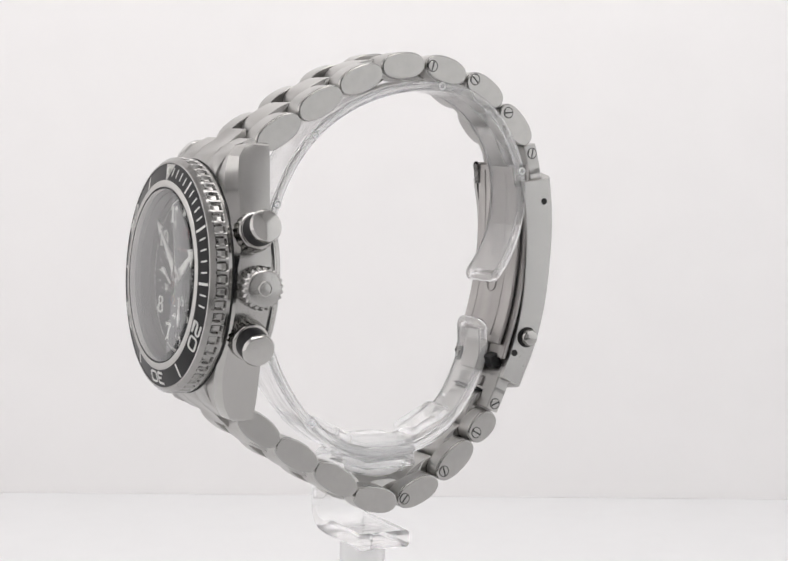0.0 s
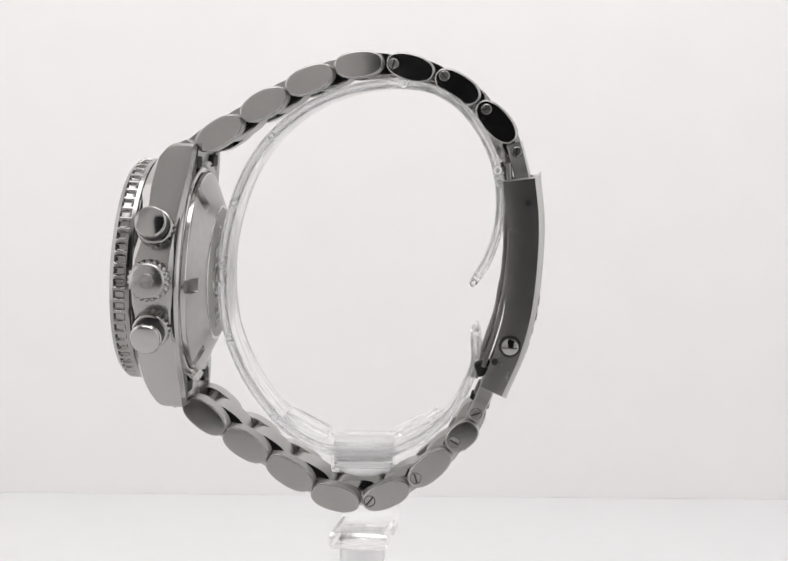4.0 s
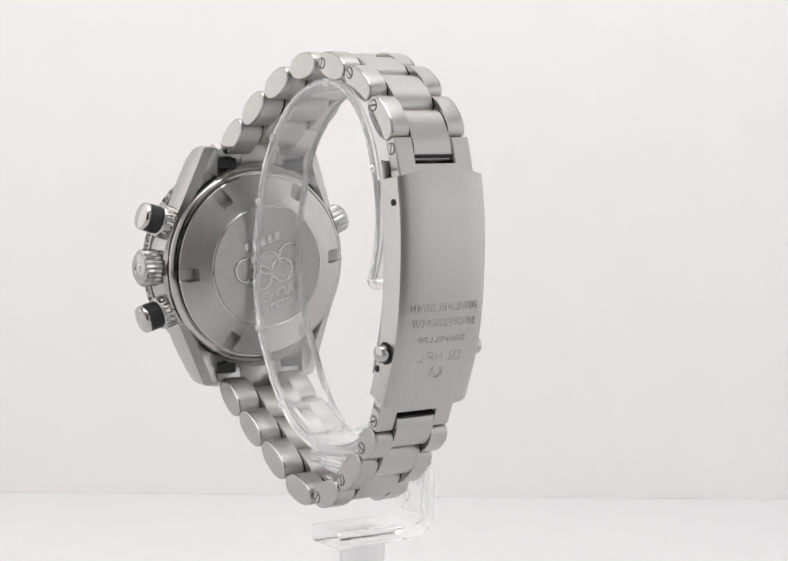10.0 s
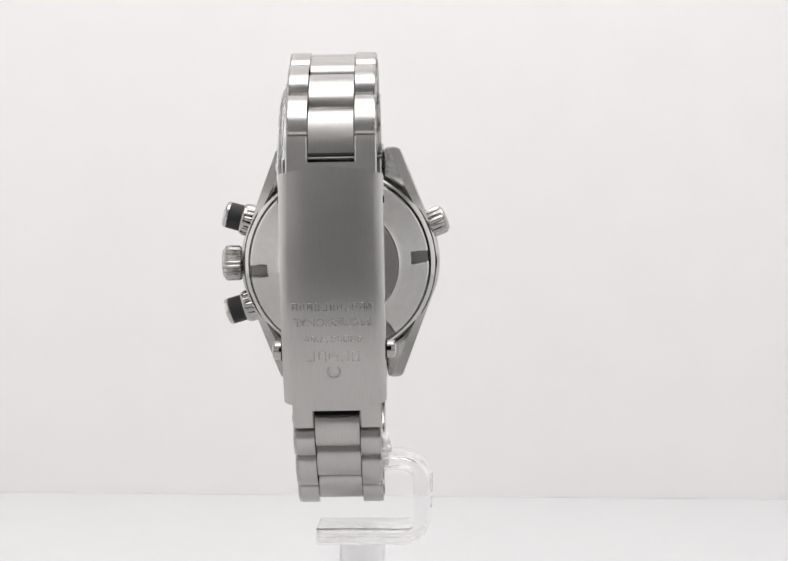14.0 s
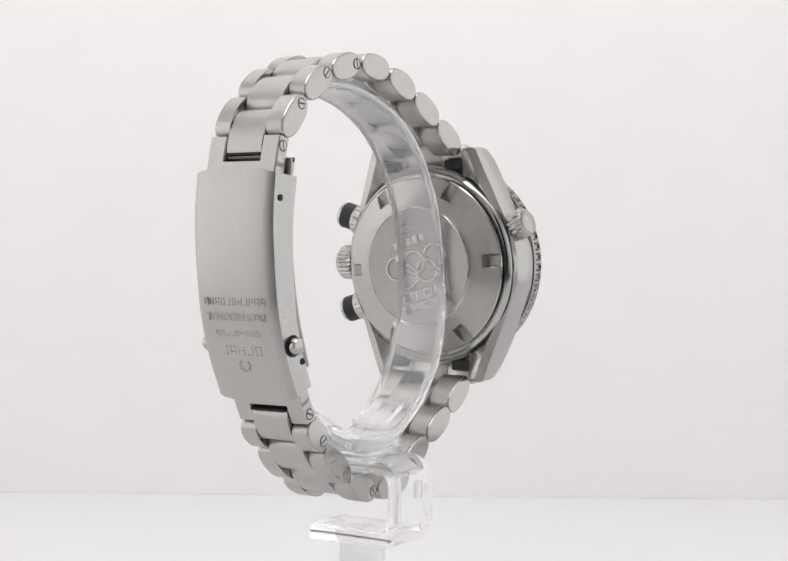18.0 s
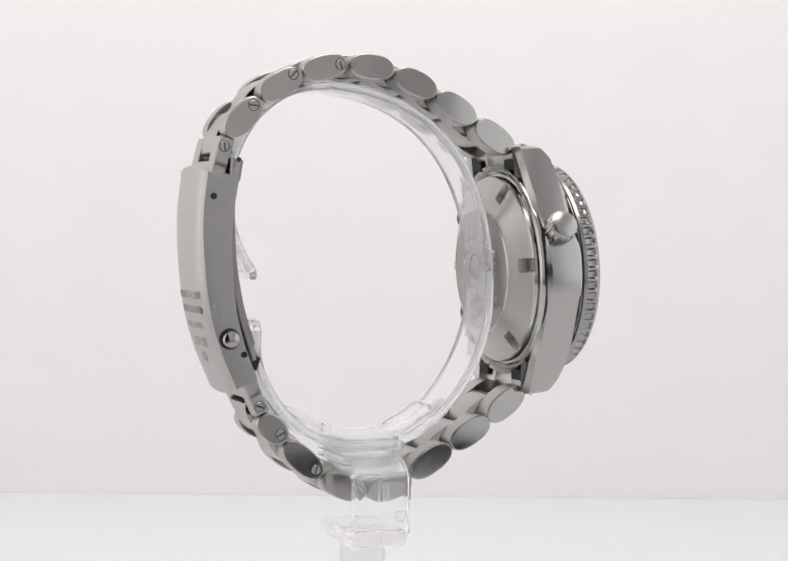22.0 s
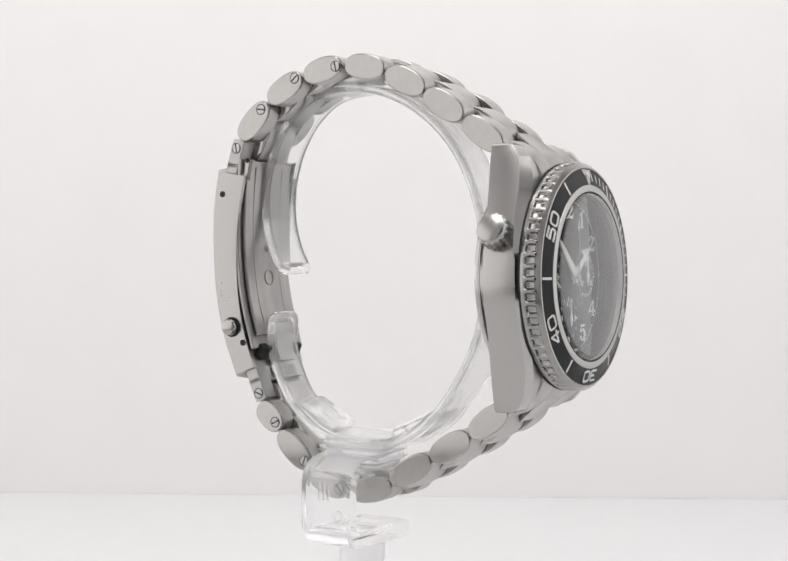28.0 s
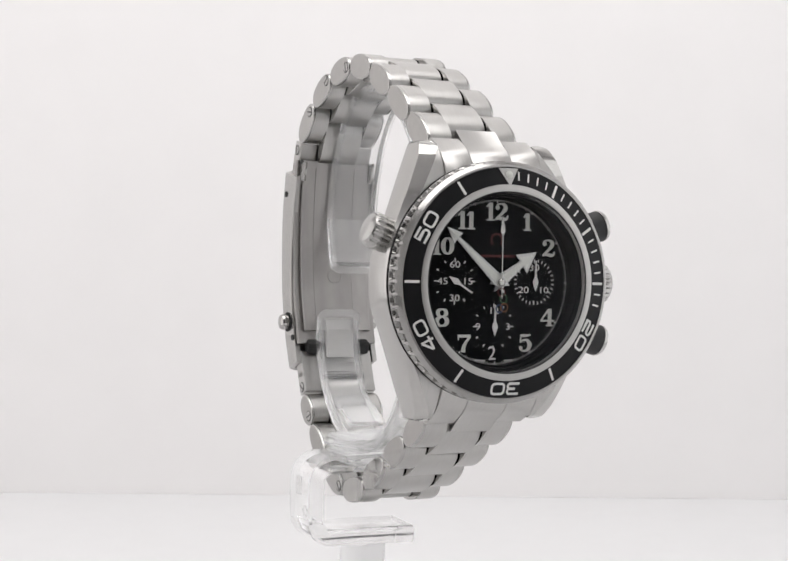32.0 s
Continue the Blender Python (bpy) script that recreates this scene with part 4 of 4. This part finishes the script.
def stand_part(name, shape, label="", mat=None, m=None, smooth=40):
    if m is not None:
        shape = move(shape, m)
    ob = part(name, mesh_of(name, *shape, mat or ACRYLIC, None, smooth), stand, label)
    ob.visible_shadow = False
    return ob


CUFF = [(20.3, -7.0), (22.07, -3.98), (23.65, 0.6), (24.18, 5.74), (23.57, 11.2), (21.48, 16.48), (18.01, 21.16), (13.19, 24.43), (7.46, 25.59), (1.74, 25.3), (-3.63, 24.02), (-8.48, 21.92), (-12.69, 19.08), (-16.2, 15.7), (-18.91, 11.91), (-20.9, 7.94), (-22.33, 3.95), (-23.31, -0.02), (-23.91, -4.0), (-24.1, -8.03), (-24.0, -12.19), (-23.47, -16.48), (-22.14, -20.8), (-20.12, -25.12), (-17.35, -29.35), (-13.73, -33.29), (-9.18, -36.52), (-3.82, -38.26), (1.84, -38.44), (7.42, -37.41), (12.35, -34.63), (16.24, -30.62), (18.82, -25.82), (20.1, -21.8), (20.0, -17.6)]
CUFF_SHIFT = [(0, 2.7), (4, 3.9), (6, 3.6), (9, 2.0), (12, 0.3), (16, -0.4), (34, -0.4)]   # the cuff is wound a little sideways


def tube(frames, r, k=14):
    """A round bar along a closed path; frames are (point, side, out)."""
    rings = []
    for p, u, v in frames:
        rings.append([tuple(p + u * (r * math.cos(q)) + v * (r * math.sin(q))) for q in (2 * math.pi * j / k for j in range(k))])
    return loft(rings, False, True)


def build_cuff():
    mid = arc_points(CUFF, 4)
    n = len(mid)
    half, th = 4.4, 1.7
    rings, line = [], []
    for i, p in enumerate(mid):
        a, b = mid[max(i - 1, 0)], mid[min(i + 1, n - 1)]
        d = (b - a).normalized()
        nn = Vector((-d.y, d.x))
        at = i / 4
        shift = next(v0 + (v1 - v0) * (at - k0) / (k1 - k0) for (k0, v0), (k1, v1) in zip(CUFF_SHIFT, CUFF_SHIFT[1:]) if at <= k1)
        h = half - 0.7 * min(1.0, max(0.0, (at - 26) / 5))     # the lower end is narrower
        wide = 0.7 * max(0.0, 1 - abs(at - 23) / 4.5)          # and the bend under the head wider
        h, shift = h + wide, shift - wide
        t2 = 1.05 if 24.5 < at < 30.5 else th / 2   # thicker foot of the cuff
        ring = []
        for x, t in ((-h, -t2), (-h, t2), (-h / 3, t2), (h / 3, t2), (h, t2), (h, -t2), (h / 3, -t2), (-h / 3, -t2)):
            c = p + nn * t
            ring.append((x + shift, c.x, c.y))
        rings.append(ring)
        line.append((p, d, nn, h + 0.1, shift))
    web = stand_part("cuff", loft(rings), "clear open cuff holding the bracelet", m=TO_AXIS)

    def end(p, d, nn, h, x, way):
        """The rim round a blunt end with rounded corners."""
        c = 1.3
        turns = [(h - c + c * math.cos(radians(q)), c * math.sin(radians(q)), q) for q in (15, 45, 75)] + [(0, c, 90)]
        turns += [(-u, v, 180 - q) for u, v, q in reversed(turns[:-1])]
        if way < 0:
            turns = turns[::-1]
        return [(Vector((x + u, p.x + way * d.x * v, p.y + way * d.y * v)), Vector((math.cos(radians(q)), way * d.x * math.sin(radians(q)), way * d.y * math.sin(radians(q)))), Vector((0, nn.x, nn.y))) for u, v, q in turns]

    frames = [(Vector((x + h, p.x, p.y)), Vector((1, 0, 0)), Vector((0, nn.x, nn.y))) for p, d, nn, h, x in line]
    frames += end(*line[-1], 1)
    frames += [(Vector((x - h, p.x, p.y)), Vector((-1, 0, 0)), Vector((0, nn.x, nn.y))) for p, d, nn, h, x in reversed(line)]
    frames += end(*line[0], -1)
    rim = part("cuff_edge", mesh_of("cuff_edge", *move(tube(frames, 0.72), TO_AXIS), EDGE, None, 60), web, "rounded whitish edge of the cuff")
    rim.visible_shadow = False
    # small round moulding marks along the edge
    for y, z in ((-15.54, 16.14), (-22.32, 4.85), (-24.36, -6.44), (-23.24, -19.2), (-13.96, -31.69), (8.0, 25.2), (22.89, 11.73)):
        p, d, nn, h, x = min(line, key=lambda f: (f[0].x - y) ** 2 + (f[0].y - z) ** 2)
        ring = move(torus(0.55, 0.14, 20), pose(x + h + 0.7, p.x, p.y, 0, 0, 90))
        mark = part("moulding_mark", mesh_of("moulding_mark", *move(ring, TO_AXIS), FROSTED), web, "small round moulding mark")
        mark.visible_shadow = False
    # two raised pads beside the cradle
    for y, z, lean, long in ((-9.6, -34.2, -26, 8.3), (9.9, -33.7, 27, 8.6)):
        pad = part("cuff_pad", mesh_of("cuff_pad", *move(block(7.0, long, 1.7, 0.35), TO_AXIS @ pose(-0.3, y, z, lean)), SLAB), web, "clear raised pad inside the cuff")
        pad.visible_shadow = False


build_cuff()


ARM = pose(0, 0.25, 0, 0, 0, -2.15)   # the arm is turned a little against the cuff


def build_arm():
    # a bent bar: top arm, upright, bottom plate; path in xz, 9.7 mm deep
    path = [(6.0, -41.05), (0.0, -41.05), (-6.6, -41.05), (-8.9, -41.5), (-10.2, -42.7), (-10.65, -44.8), (-10.65, -50.3), (-10.3, -52.2), (-9.1, -53.5), (-7.0, -54.0), (0, -54.1), (7.9, -54.3)]
    pts = arc_points(path, 4)
    rings = []
    n = len(pts)
    for i, p in enumerate(pts):
        a, b = pts[max(i - 1, 0)], pts[min(i + 1, n - 1)]
        d = (b - a).normalized()
        nn = Vector((-d.y, d.x))
        th, h, k = 1.5, 5.1, 0.5
        ring = []
        for y, t in ((-h, -th + k), (-h, th - k), (-h + k, th), (h - k, th), (h, th - k), (h, -th + k), (h - k, -th), (-h + k, -th)):
            c = p + nn * t
            ring.append((c.x, y, c.y))
        rings.append(ring)
    stand_part("arm", loft(rings), "bent clear acrylic arm", BENT, ARM)


build_arm()
for k in (-1, 0, 1):
    stand_part("arm_rib", block(0.5, 0.4, 3.2, 0.12), "short moulded rib on the arm", RIBBED, ARM @ pose(-12.2, 0.9 * k, -45.0))
stand_part("arm_mark", move(torus(0.95, 0.16, 24), pose(0, 0, 0, 0, 0, 90)), "small moulded ring on the arm", RIBBED, ARM @ pose(-12.18, -3.1, -49.1))
CRADLE = pose(2.1, 0.45, 0, 0, 0, 4.0)
cradle = stand_part("cradle_block", block(12.9, 10.2, 1.1, 0.2), "layered clear acrylic cradle under the cuff", SLAB, CRADLE @ pose(0, 0, -40.85))
for z, long, deep in ((-39.62, 12.8, 10.1), (-38.4, 13.0, 10.3), (-37.15, 13.2, 10.5)):
    slab = part("cradle_slab", mesh_of("cradle_slab", *move(block(long, deep, 1.05, 0.2), CRADLE @ pose(0, 0, z)), SLAB), cradle, "clear slab of the layered cradle")
    slab.visible_shadow = False
stand_part("cradle_wing", block(3.2, 13.0, 1.6, 0.4), "clear cross bar behind the cradle", SLAB, CRADLE @ pose(-5.2, 0, -38.2))
bowl = [(5.0 * math.cos(radians(a)), 2.2 * math.sin(radians(a))) for a in range(0, 90, 15)] + [(0.05, 2.2)]
stand_part("cradle_foot", move(lathe(bowl, 32), pose(0, 0, 0, 90, 0, 0)), "milky rounded foot of the cradle", FROSTED, CRADLE @ pose(1.0, 0.0, -41.35))
stand_part("post", move(lathe([(4.0, 0), (4.05, 0.3), (4.05, 24.6), (4.3, 25.0), (7.0, 27.2), (7.0, 29.0), (6.6, 29.1)], 48), pose(0, 0, 0, 90, 0, 0)), "cloudy clear round post", FROSTED, pose(0, 0, -55.9))


def motions():
    """Watch and stand turn together on the turntable."""
    watch_rows, stand_rows = [], []
    for i in range(65):
        t = i * 0.5
        turn = pose(0, 0, LIFT * MM, 0, 0, START + RATE * t)
        watch_rows.append((t, turn @ WATCH_TILT[1]))
        stand_rows.append((t, turn))
    walk(watch, watch_rows)
    walk(stand, stand_rows)


motions()
